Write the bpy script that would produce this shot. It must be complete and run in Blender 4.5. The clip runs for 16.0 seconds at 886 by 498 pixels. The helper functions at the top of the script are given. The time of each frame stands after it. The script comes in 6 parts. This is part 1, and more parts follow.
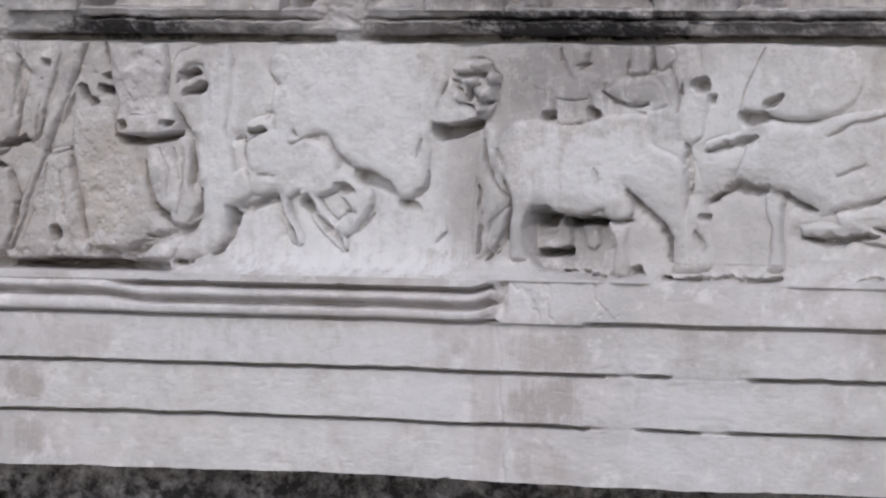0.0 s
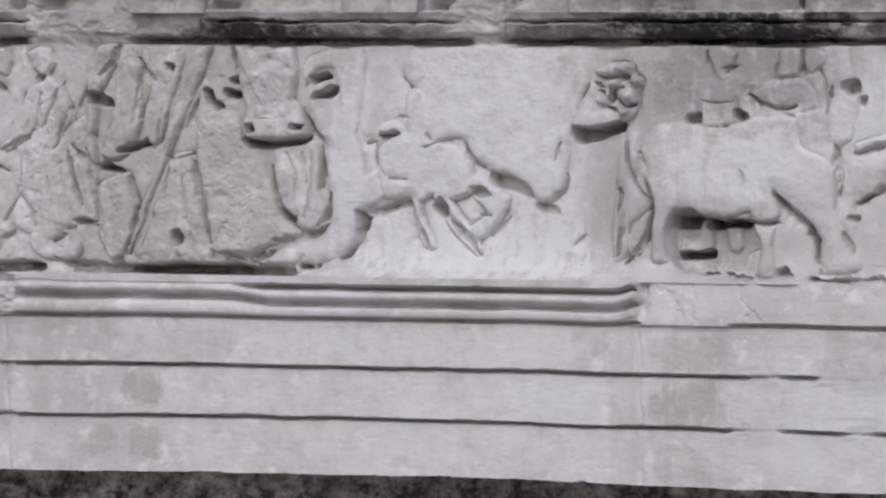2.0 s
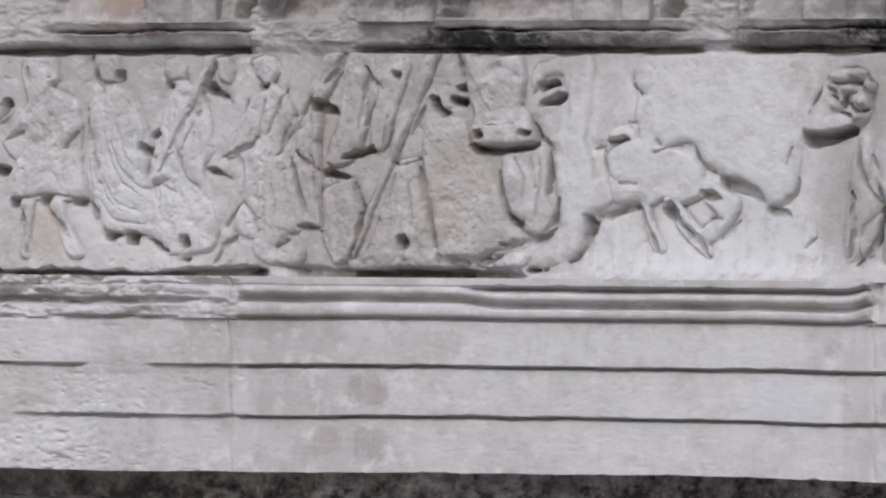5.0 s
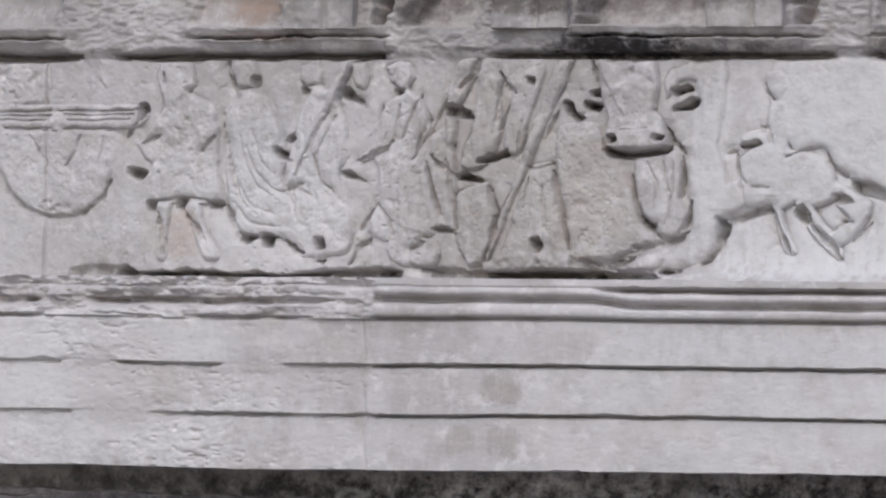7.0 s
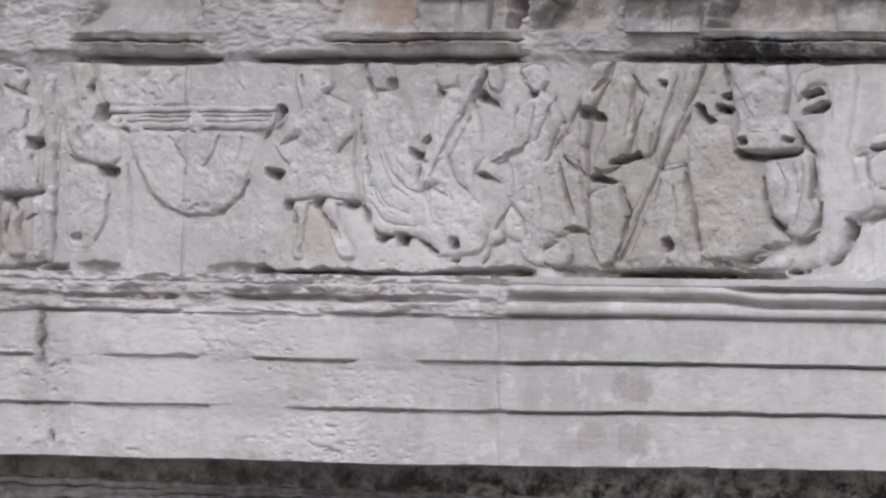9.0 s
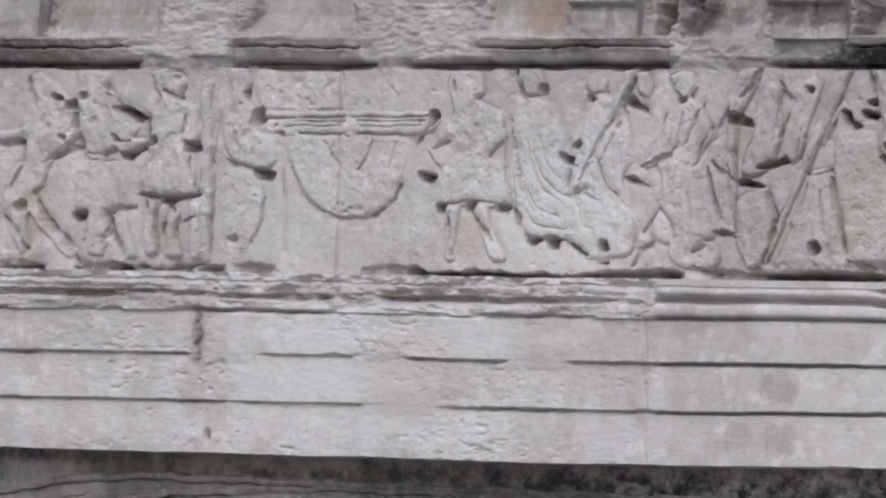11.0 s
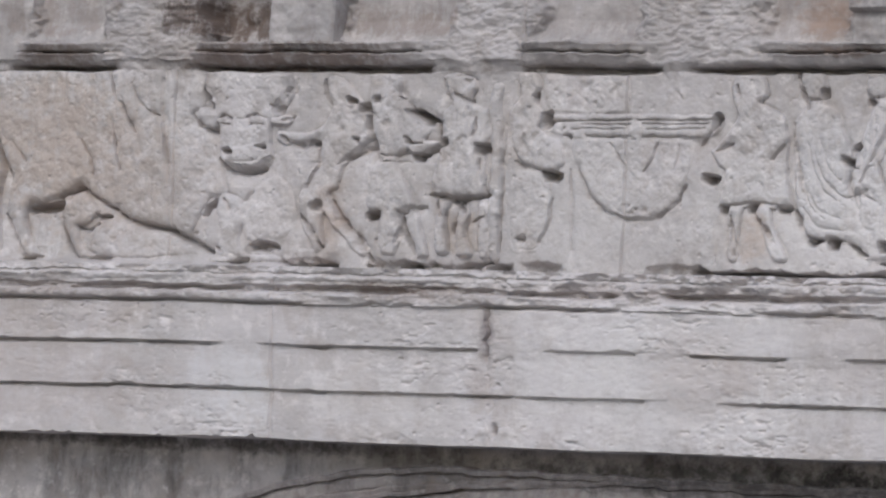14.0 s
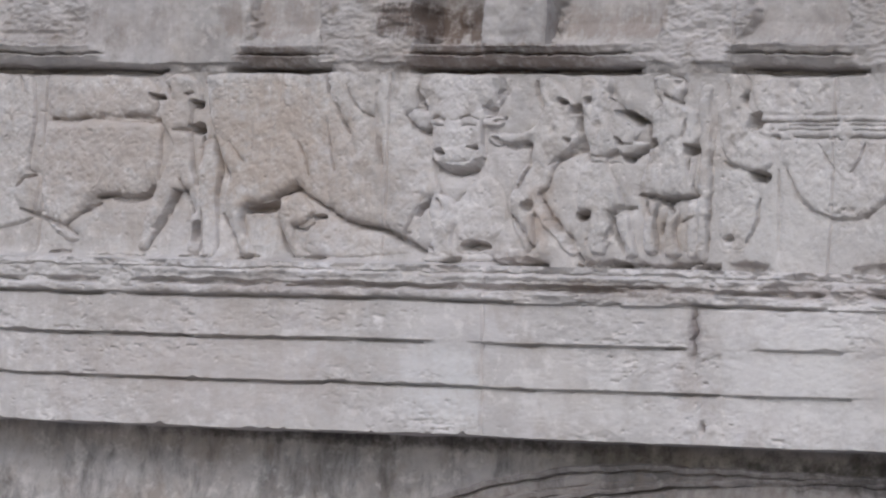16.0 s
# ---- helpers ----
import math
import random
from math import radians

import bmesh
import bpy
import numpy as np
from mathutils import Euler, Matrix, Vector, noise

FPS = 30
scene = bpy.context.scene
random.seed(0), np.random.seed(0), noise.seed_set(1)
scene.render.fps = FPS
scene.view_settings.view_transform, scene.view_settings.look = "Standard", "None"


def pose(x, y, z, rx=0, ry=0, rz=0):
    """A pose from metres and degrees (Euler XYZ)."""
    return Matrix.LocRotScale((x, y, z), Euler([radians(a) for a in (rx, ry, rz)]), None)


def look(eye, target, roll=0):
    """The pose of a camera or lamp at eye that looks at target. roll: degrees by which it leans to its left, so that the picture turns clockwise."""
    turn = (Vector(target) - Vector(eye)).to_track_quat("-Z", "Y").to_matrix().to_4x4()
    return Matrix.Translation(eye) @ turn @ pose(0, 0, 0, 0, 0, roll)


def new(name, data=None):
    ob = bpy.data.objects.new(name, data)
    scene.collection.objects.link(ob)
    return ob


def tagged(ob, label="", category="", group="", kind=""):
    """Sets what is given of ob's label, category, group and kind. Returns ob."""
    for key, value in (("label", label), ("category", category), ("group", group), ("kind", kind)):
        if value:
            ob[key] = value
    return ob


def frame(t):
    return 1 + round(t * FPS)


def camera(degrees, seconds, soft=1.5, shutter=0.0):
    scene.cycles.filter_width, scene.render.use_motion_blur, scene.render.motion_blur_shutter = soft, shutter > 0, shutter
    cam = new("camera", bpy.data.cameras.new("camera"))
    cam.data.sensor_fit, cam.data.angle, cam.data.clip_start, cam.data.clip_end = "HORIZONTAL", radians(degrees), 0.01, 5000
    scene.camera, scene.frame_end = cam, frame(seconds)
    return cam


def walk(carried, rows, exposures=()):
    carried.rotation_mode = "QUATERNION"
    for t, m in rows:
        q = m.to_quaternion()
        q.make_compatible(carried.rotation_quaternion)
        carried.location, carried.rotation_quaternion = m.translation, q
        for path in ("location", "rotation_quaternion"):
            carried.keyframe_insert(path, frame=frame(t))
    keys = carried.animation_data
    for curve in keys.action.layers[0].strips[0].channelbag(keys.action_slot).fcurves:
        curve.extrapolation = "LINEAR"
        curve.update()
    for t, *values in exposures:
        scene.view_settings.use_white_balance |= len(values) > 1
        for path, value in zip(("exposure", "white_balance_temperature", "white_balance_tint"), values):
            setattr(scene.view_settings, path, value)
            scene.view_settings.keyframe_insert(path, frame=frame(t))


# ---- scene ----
cam = camera(12, 16.0, soft=2.3)
PATH = [
    (0, look((6.994, -8.948, 0.406), (2.4985, 0, 0.0661), 0.130)),
    (0.5, look((6.769, -9.036, 0.278), (2.4145, 0, 0.0670), 0.365)),
    (1, look((6.564, -9.123, 0.163), (2.3229, 0, 0.0681), 0.634)),
    (1.5, look((6.377, -9.209, 0.060), (2.2349, 0, 0.0691), 0.777)),
    (2, look((6.209, -9.294, -0.031), (2.1396, 0, 0.0692), 0.984)),
    (2.5, look((6.057, -9.377, -0.112), (2.0483, 0, 0.0701), 1.090)),
    (3, look((5.921, -9.459, -0.184), (1.9504, 0, 0.0710), 1.158)),
    (3.5, look((5.802, -9.538, -0.247), (1.8569, 0, 0.0717), 1.218)),
    (4, look((5.697, -9.617, -0.303), (1.7563, 0, 0.0726), 1.250)),
    (6.5, look((5.369, -9.975, -0.494), (1.2652, 0, 0.0767), 1.601)),
    (7, look((5.338, -10.039, -0.520), (1.1638, 0, 0.0769), 1.691)),
    (7.5, look((5.316, -10.101, -0.543), (1.0689, 0, 0.0773), 1.760)),
    (8, look((5.304, -10.160, -0.564), (0.9689, 0, 0.0776), 1.861)),
    (10.5, look((5.348, -10.414, -0.650), (0.4615, 0, 0.0765), 2.414)),
    (11, look((5.373, -10.457, -0.666), (0.3323, 0, 0.0754), 2.498)),
    (11.5, look((5.402, -10.496, -0.681), (0.2031, 0, 0.0738), 2.644)),
    (12, look((5.434, -10.533, -0.697), (0.0564, 0, 0.0723), 2.731)),
    (12.5, look((5.468, -10.566, -0.713), (-0.0887, 0, 0.0704), 2.849)),
    (13, look((5.504, -10.597, -0.729), (-0.2516, 0, 0.0683), 2.987)),
    (13.5, look((5.541, -10.625, -0.745), (-0.4097, 0, 0.0658), 3.107)),
    (14, look((5.578, -10.651, -0.762), (-0.5869, 0, 0.0630), 3.219)),
    (14.5, look((5.615, -10.674, -0.779), (-0.7573, 0, 0.0604), 3.366)),
    (15, look((5.650, -10.694, -0.795), (-0.9460, 0, 0.0574), 3.456)),
    (15.5, look((5.683, -10.711, -0.812), (-1.1262, 0, 0.0545), 3.551)),
    (16, look((5.714, -10.727, -0.828), (-1.3246, 0, 0.0510), 3.654)),
]
walk(cam, PATH, exposures=[(0.0, 0.10, 6370, 10), (8.0, 0.11, 6375, 10), (16.0, 0.01, 6440, 10)])

# ---- daylight: an overcast sky, soft light from high in front ----
world = bpy.data.worlds.new("overcast")
scene.world = world
world.use_nodes = True
wt = world.node_tree
sky = wt.nodes.new("ShaderNodeTexSky")
sky.sky_type = "NISHITA"
sky.sun_disc = False
sky.sun_elevation, sky.sun_rotation = radians(42), radians(172)
sky.air_density, sky.dust_density, sky.ozone_density = 1.0, 2.0, 1.5
wt.links.new(sky.outputs[0], wt.nodes["Background"].inputs["Color"])
wt.nodes["Background"].inputs["Strength"].default_value = 0.125

sun_data = bpy.data.lights.new("sun", "SUN")
sun_data.energy, sun_data.angle, sun_data.color = 0.95, radians(50), (1.0, 0.985, 0.985)
sun = new("sun", sun_data)
sun.matrix_world = look((2, -20, 20), (0, 0, 0))


# ---- materials ----
def stone(name, base, dark, mottle=0.5, pits=0.5, streak=0.0, stains_and_shade=(), bump=0.5, rough=0.88):
    """Weathered stone: two colours, grain, pits, rain streaks, and stains and painted shade (x, z, half width, half
    height, colour, amount).
    """
    m = bpy.data.materials.new(name)
    m.use_nodes = True
    t = m.node_tree
    n, link = t.nodes, t.links
    b = n["Principled BSDF"]
    b.inputs["Roughness"].default_value = rough
    b.inputs["Specular IOR Level"].default_value = 0.2
    geo = n.new("ShaderNodeNewGeometry")
    pos = geo.outputs["Position"]

    def noise_at(scale, detail=4.0, stretch=(1, 1, 1), roughness=0.6):
        mp = n.new("ShaderNodeMapping")
        mp.inputs["Scale"].default_value = stretch
        link.new(pos, mp.inputs["Vector"])
        q = n.new("ShaderNodeTexNoise")
        q.inputs["Scale"].default_value, q.inputs["Detail"].default_value = scale, detail
        q.inputs["Roughness"].default_value = roughness
        link.new(mp.outputs[0], q.inputs["Vector"])
        return q.outputs["Fac"]

    def ramp(fac, lo, hi):
        r = n.new("ShaderNodeMapRange")
        r.inputs[1].default_value, r.inputs[2].default_value = lo, hi
        link.new(fac, r.inputs[0])
        return r.outputs[0]

    def calc(op, a, c):
        q = n.new("ShaderNodeMath")
        q.operation = op
        for i, v in enumerate((a, c)):
            if isinstance(v, (int, float)):
                q.inputs[i].default_value = v
            else:
                link.new(v, q.inputs[i])
        return q.outputs[0]

    def mix(fac, a, c):
        q = n.new("ShaderNodeMix")
        q.data_type = "RGBA"
        if isinstance(fac, (int, float)):
            q.inputs[0].default_value = fac
        else:
            link.new(fac, q.inputs[0])
        for i, v in ((6, a), (7, c)):
            if isinstance(v, tuple):
                q.inputs[i].default_value = (*v, 1)
            else:
                link.new(v, q.inputs[i])
        return q.outputs[2]

    col = mix(calc("MULTIPLY", ramp(noise_at(5.0, 6.0), 0.38, 0.68), mottle), base, dark)
    warm = tuple(c * k for c, k in zip(base, (1.0, 0.93, 0.86)))
    col = mix(calc("MULTIPLY", ramp(noise_at(2.3, 5.0, (1, 1, 1.6)), 0.5, 0.75), 0.55), col, warm)
    col = mix(calc("MULTIPLY", ramp(noise_at(26.0, 8.0, (1, 1, 2.2), 0.75), 0.60, 0.74), pits), col, tuple(c * 0.55 for c in dark))
    if pits:
        col = mix(calc("MULTIPLY", ramp(noise_at(85.0, 3.0, (1, 1, 1.4), 0.6), 0.60, 0.70), 0.8 * pits), col, tuple(c * 0.62 for c in base))
    cool = (base[0] * 1.09, base[1] * 1.09, base[2] * 1.11)
    col = mix(calc("MULTIPLY", ramp(noise_at(2.1, 7.0, (1, 1, 0.9), 0.62), 0.49, 0.555), 0.6), col, cool)
    pale = tuple(min(0.85, c * 1.30) for c in base)
    col = mix(calc("MULTIPLY", ramp(noise_at(17.0, 7.0, (1, 1, 1.2), 0.66), 0.54, 0.63), 0.6), col, pale)
    grime = tuple(c * k for c, k in zip(base, (0.66, 0.61, 0.57)))
    col = mix(calc("MULTIPLY", ramp(noise_at(9.0, 8.0, (1, 1, 0.8), 0.68), 0.52, 0.66), mottle), col, grime)
    if streak:
        col = mix(calc("MULTIPLY", ramp(noise_at(7.0, 8.0, (1.7, 1, 0.62), 0.74), 0.47, 0.70), streak), col, tuple(c * 0.35 for c in dark))
    if stains_and_shade:
        sep = n.new("ShaderNodeSeparateXYZ")
        link.new(pos, sep.inputs[0])
        ragged = noise_at(22.0, 7.0, (1, 1, 1.2), 0.72)
        runs = noise_at(20.0, 7.0, (2.2, 1, 0.30), 0.72)
        for x, z, rx, rz, colour, amount, *square in stains_and_shade:
            if square:
                # water stains and painted shade with straight sides, streaked downwards
                dx = calc("POWER", calc("ABSOLUTE", calc("DIVIDE", calc("SUBTRACT", sep.outputs[0], x), rx), 0), 6.0)
                dz = calc("POWER", calc("ABSOLUTE", calc("DIVIDE", calc("SUBTRACT", sep.outputs[2], z), rz), 0), 4.0)
                d = calc("ADD", calc("SUBTRACT", 1.0, calc("ADD", dx, dz)), calc("MULTIPLY", calc("SUBTRACT", calc("ADD", runs, ragged), 1.0), 4.4))
                col = mix(calc("MULTIPLY", ramp(d, 0.0, 1.0), amount), col, colour)
                continue
            dx = calc("POWER", calc("ABSOLUTE", calc("DIVIDE", calc("SUBTRACT", sep.outputs[0], x), rx), 0), 2.0)
            dz = calc("POWER", calc("ABSOLUTE", calc("DIVIDE", calc("SUBTRACT", sep.outputs[2], z), rz), 0), 2.0)
            d = calc("ADD", calc("SUBTRACT", 1.0, calc("ADD", dx, dz)), calc("MULTIPLY", calc("SUBTRACT", ragged, 0.5), 4.2))
            col = mix(calc("MULTIPLY", ramp(d, 0.0, 1.1), amount), col, colour)
    link.new(col, b.inputs["Base Color"])
    height = calc("ADD", calc("MULTIPLY", noise_at(70.0, 6.0, (1, 1, 1.15), 0.7), 0.7), calc("MULTIPLY", noise_at(240.0, 3.0), 0.25))
    bp = n.new("ShaderNodeBump")
    bp.inputs["Strength"].default_value, bp.inputs["Distance"].default_value = bump, 0.006
    link.new(height, bp.inputs["Height"])
    link.new(bp.outputs[0], b.inputs["Normal"])
    return m


# black of the cornice crust, also used to paint shade on the wall
SOOT_AND_SHADE = (0.035, 0.032, 0.032)
MARBLE = (0.585, 0.555, 0.54)
GREY = (0.38, 0.355, 0.345)
relief_stains_and_shade = [
    # shade painted dark into the pits under the ram's belly and chin
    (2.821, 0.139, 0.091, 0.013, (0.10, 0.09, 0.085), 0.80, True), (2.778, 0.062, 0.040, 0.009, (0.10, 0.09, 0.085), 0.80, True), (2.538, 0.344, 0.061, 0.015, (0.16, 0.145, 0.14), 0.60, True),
    # greyer tone behind the ram, beside its neck and below its belly
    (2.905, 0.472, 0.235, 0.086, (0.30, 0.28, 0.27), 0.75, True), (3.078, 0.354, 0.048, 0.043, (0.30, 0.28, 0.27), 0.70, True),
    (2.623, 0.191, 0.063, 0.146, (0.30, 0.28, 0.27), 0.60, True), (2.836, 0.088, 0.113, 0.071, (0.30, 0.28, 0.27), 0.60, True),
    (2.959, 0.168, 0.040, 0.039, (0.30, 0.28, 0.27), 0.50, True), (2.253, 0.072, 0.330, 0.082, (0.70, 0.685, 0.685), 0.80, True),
    (2.856, 0.276, 0.164, 0.093, (0.70, 0.685, 0.685), 0.70, True), (3.238, 0.392, 0.078, 0.154, (0.70, 0.685, 0.685), 0.60, True),
    (2.255, 0.417, 0.207, 0.134, (0.70, 0.685, 0.685), 0.40, True), (1.595, 0.228, 0.119, 0.177, (0.45, 0.40, 0.36), 0.46, True),
    (1.372, 0.245, 0.098, 0.218, (0.45, 0.40, 0.36), 0.31, True), (1.673, 0.489, 0.077, 0.070, (0.30, 0.28, 0.27), 0.25, True),
    (1.259, 0.418, 0.082, 0.152, (0.30, 0.28, 0.27), 0.15, True), (1.888, 0.294, 0.051, 0.262, (0.70, 0.685, 0.685), 0.50, True),
    (-2.005, 0.401, 0.240, 0.199, (0.43, 0.365, 0.315), 0.60, True), (-1.677, 0.362, 0.120, 0.237, (0.45, 0.40, 0.36), 0.31, True),
    (-2.004, 0.079, 0.060, 0.066, (0.70, 0.685, 0.685), 0.60, True), (-2.661, 0.414, 0.235, 0.182, (0.45, 0.40, 0.36), 0.31, True),
    (-0.968, 0.308, 0.101, 0.285, (0.45, 0.40, 0.36), 0.28, True), (-0.519, 0.109, 0.066, 0.069, (0.43, 0.365, 0.315), 0.50, True),
    (0.347, 0.118, 0.061, 0.075, (0.43, 0.365, 0.315), 0.50, True), (0.688, 0.269, 0.161, 0.164, (0.70, 0.685, 0.685), 0.40, True),
    (2.25, 0.25, 0.50, 0.40, (0.70, 0.68, 0.67), 0.75), (3.3, 0.28, 0.45, 0.35, (0.68, 0.66, 0.65), 0.6), (3.0, 0.25, 0.22, 0.14, (0.70, 0.68, 0.67), 0.6),
    (0.6, 0.14, 0.5, 0.20, (0.69, 0.665, 0.65), 0.65), (-0.15, 0.20, 0.22, 0.24, (0.65, 0.625, 0.61), 0.5),
    (1.55, 0.20, 0.13, 0.20, (0.50, 0.43, 0.37), 0.5), (1.38, 0.30, 0.36, 0.36, (0.43, 0.395, 0.37), 0.55), (0.42, 0.11, 0.05, 0.10, (0.46, 0.36, 0.29), 0.6),
    # softer grey patches round the ram, browner ones further left
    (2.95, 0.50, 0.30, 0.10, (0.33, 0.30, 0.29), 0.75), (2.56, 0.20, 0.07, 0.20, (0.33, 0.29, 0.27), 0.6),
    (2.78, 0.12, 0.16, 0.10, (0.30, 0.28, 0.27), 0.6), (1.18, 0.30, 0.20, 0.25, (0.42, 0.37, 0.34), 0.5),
    (1.55, 0.47, 0.22, 0.10, (0.40, 0.37, 0.36), 0.6), (-1.95, 0.32, 0.33, 0.28, (0.50, 0.42, 0.36), 0.55),
    (-2.6, 0.35, 0.55, 0.34, (0.45, 0.385, 0.345), 0.6), (-1.75, 0.25, 0.40, 0.26, (0.47, 0.40, 0.355), 0.5), (-0.98, 0.15, 0.06, 0.12, (0.47, 0.37, 0.31), 0.5),
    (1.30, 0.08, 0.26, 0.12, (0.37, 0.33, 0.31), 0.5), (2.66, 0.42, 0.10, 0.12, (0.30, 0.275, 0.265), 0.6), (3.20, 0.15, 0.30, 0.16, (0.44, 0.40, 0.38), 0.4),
]
m_relief = stone("weathered_marble", MARBLE, GREY, 0.60, 0.65, 0.0, relief_stains_and_shade, 0.6)
m_ground = stone("frieze_marble", (0.56, 0.53, 0.515), GREY, 0.60, 0.60, 0.12, relief_stains_and_shade, 0.55)
m_fascia = stone("architrave_marble", (0.595, 0.565, 0.555), GREY, 0.5, 0.5, 0.0, [
    (2.0, -0.30, 0.75, 0.30, (0.70, 0.675, 0.665), 0.6), (0.2, -0.30, 0.75, 0.26, (0.72, 0.695, 0.685), 0.8), (-1.25, -0.38, 0.12, 0.18, (0.72, 0.70, 0.69), 0.6), (-0.75, -0.40, 0.35, 0.12, (0.68, 0.655, 0.645), 0.5), (3.3, -0.30, 0.4, 0.25, (0.69, 0.665, 0.655), 0.5),
    (1.350, -0.282, 0.057, 0.044, (0.31, 0.255, 0.225), 0.46, True), (1.234, -0.419, 0.044, 0.042, (0.40, 0.345, 0.315), 0.50, True),
    (1.355, -0.420, 0.048, 0.044, (0.31, 0.255, 0.225), 0.41, True), (1.508, -0.172, 0.114, 0.045, (0.40, 0.345, 0.315), 0.36, True),
    (1.160, -0.297, 0.139, 0.056, (0.40, 0.345, 0.315), 0.28, True), (2.797, -0.172, 0.106, 0.043, (0.40, 0.345, 0.315), 0.50, True),
    (2.788, -0.289, 0.101, 0.056, (0.31, 0.255, 0.225), 0.51, True), (2.769, -0.427, 0.070, 0.044, (0.40, 0.345, 0.315), 0.40, True),
    (2.627, -0.309, 0.039, 0.184, (0.40, 0.345, 0.315), 0.28, True), (1.350, -0.289, 0.046, 0.053, (0.31, 0.255, 0.225), 0.12, True),
    (2.101, -0.164, 0.470, 0.045, (0.66, 0.645, 0.65), 0.50, True), (2.455, -0.282, 0.119, 0.055, (0.66, 0.645, 0.65), 0.60, True),
    (3.142, -0.324, 0.167, 0.138, (0.66, 0.645, 0.65), 0.50, True), (-1.291, -0.371, 0.158, 0.124, (0.66, 0.645, 0.65), 0.65, True),
    (-2.243, -0.152, 0.771, 0.064, (0.40, 0.345, 0.315), 0.28, True), (0.784, -0.212, 0.207, 0.134, (0.40, 0.345, 0.315), 0.24, True),
    (-0.603, -0.076, 0.229, 0.029, (0.31, 0.255, 0.225), 0.34, True), (0.475, -0.287, 0.118, 0.058, (0.40, 0.345, 0.315), 0.32, True),
    (-0.343, -0.274, 0.047, 0.205, (0.40, 0.345, 0.315), 0.18, True),
    (0.28, -0.28, 0.20, 0.16, (0.48, 0.41, 0.38), 0.4), (-0.40, -0.19, 0.03, 0.10, (0.24, 0.20, 0.20), 0.7),
    (-0.75, -0.06, 0.30, 0.03, (0.22, 0.17, 0.14), 0.6), (-0.42, -0.33, 0.05, 0.10, (0.38, 0.32, 0.29), 0.5), (0.10, -0.06, 0.6, 0.03, (0.32, 0.27, 0.25), 0.5), (-1.7, -0.08, 0.6, 0.03, (0.33, 0.28, 0.26), 0.5), (-2.2, -0.35, 0.8, 0.20, (0.48, 0.42, 0.39), 0.5),
], 0.55)
m_cornice = stone("cornice_marble", (0.50, 0.47, 0.455), (0.30, 0.28, 0.275), 0.7, 0.5, 0.25, [
    (2.870, 0.610, 0.311, 0.019, SOOT_AND_SHADE, 0.90, True), (2.892, 0.577, 0.282, 0.017, SOOT_AND_SHADE, 0.95, True),
    (1.635, 0.596, 0.177, 0.032, SOOT_AND_SHADE, 0.65, True), (1.638, 0.601, 0.182, 0.022, SOOT_AND_SHADE, 0.50, True),
    (2.445, 0.584, 0.135, 0.020, (0.10, 0.085, 0.08), 0.60, True), (3.404, 0.588, 0.223, 0.028, (0.12, 0.10, 0.095), 0.55, True),
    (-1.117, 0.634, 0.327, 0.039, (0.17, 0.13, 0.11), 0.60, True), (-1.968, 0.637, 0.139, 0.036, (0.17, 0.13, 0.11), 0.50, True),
    # brown to dark brown patches, mostly over the hollows between dentils
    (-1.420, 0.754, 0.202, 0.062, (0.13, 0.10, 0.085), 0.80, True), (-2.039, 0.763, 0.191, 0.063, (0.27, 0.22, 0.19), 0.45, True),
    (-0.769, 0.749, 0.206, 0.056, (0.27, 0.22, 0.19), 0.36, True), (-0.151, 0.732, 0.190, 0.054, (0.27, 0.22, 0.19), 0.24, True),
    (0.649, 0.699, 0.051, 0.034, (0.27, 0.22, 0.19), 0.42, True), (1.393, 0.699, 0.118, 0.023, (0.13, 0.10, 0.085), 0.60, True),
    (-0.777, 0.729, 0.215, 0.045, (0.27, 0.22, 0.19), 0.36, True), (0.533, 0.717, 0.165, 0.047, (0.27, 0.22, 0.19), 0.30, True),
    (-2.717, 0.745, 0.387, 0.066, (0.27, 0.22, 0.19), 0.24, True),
    (2.88, 0.585, 0.33, 0.032, SOOT_AND_SHADE, 0.97), (3.5, 0.59, 0.4, 0.03, SOOT_AND_SHADE, 0.6), (1.58, 0.60, 0.17, 0.03, SOOT_AND_SHADE, 0.9),
    (1.85, 0.59, 0.30, 0.02, SOOT_AND_SHADE, 0.7), (0.64, 0.63, 0.20, 0.02, (0.20, 0.14, 0.11), 0.7), (0.62, 0.75, 0.12, 0.10, (0.36, 0.25, 0.19), 0.6),
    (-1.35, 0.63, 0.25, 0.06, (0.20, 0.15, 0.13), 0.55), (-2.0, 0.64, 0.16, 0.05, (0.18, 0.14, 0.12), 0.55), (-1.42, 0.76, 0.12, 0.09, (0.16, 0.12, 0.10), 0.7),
    # dark grey along the upper cornice and its hollows
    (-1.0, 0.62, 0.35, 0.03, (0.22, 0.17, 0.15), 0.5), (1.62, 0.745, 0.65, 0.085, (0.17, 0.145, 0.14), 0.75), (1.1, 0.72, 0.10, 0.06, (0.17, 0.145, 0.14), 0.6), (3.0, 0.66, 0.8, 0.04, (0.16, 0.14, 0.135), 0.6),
], 0.6)
# the near-black strips paint the architrave's shade onto the wall beneath it
m_wall = stone("wall_stone_soffit_shade", (0.58, 0.545, 0.53), (0.26, 0.24, 0.235), 0.85, 0.7, 0.72, [(2.3, -0.60, 1.9, 0.16, SOOT_AND_SHADE, 0.95), (0.3, -0.56, 1.0, 0.05, SOOT_AND_SHADE, 0.7), (-1.6, -0.53, 1.0, 0.03, SOOT_AND_SHADE, 0.7)], 0.6)
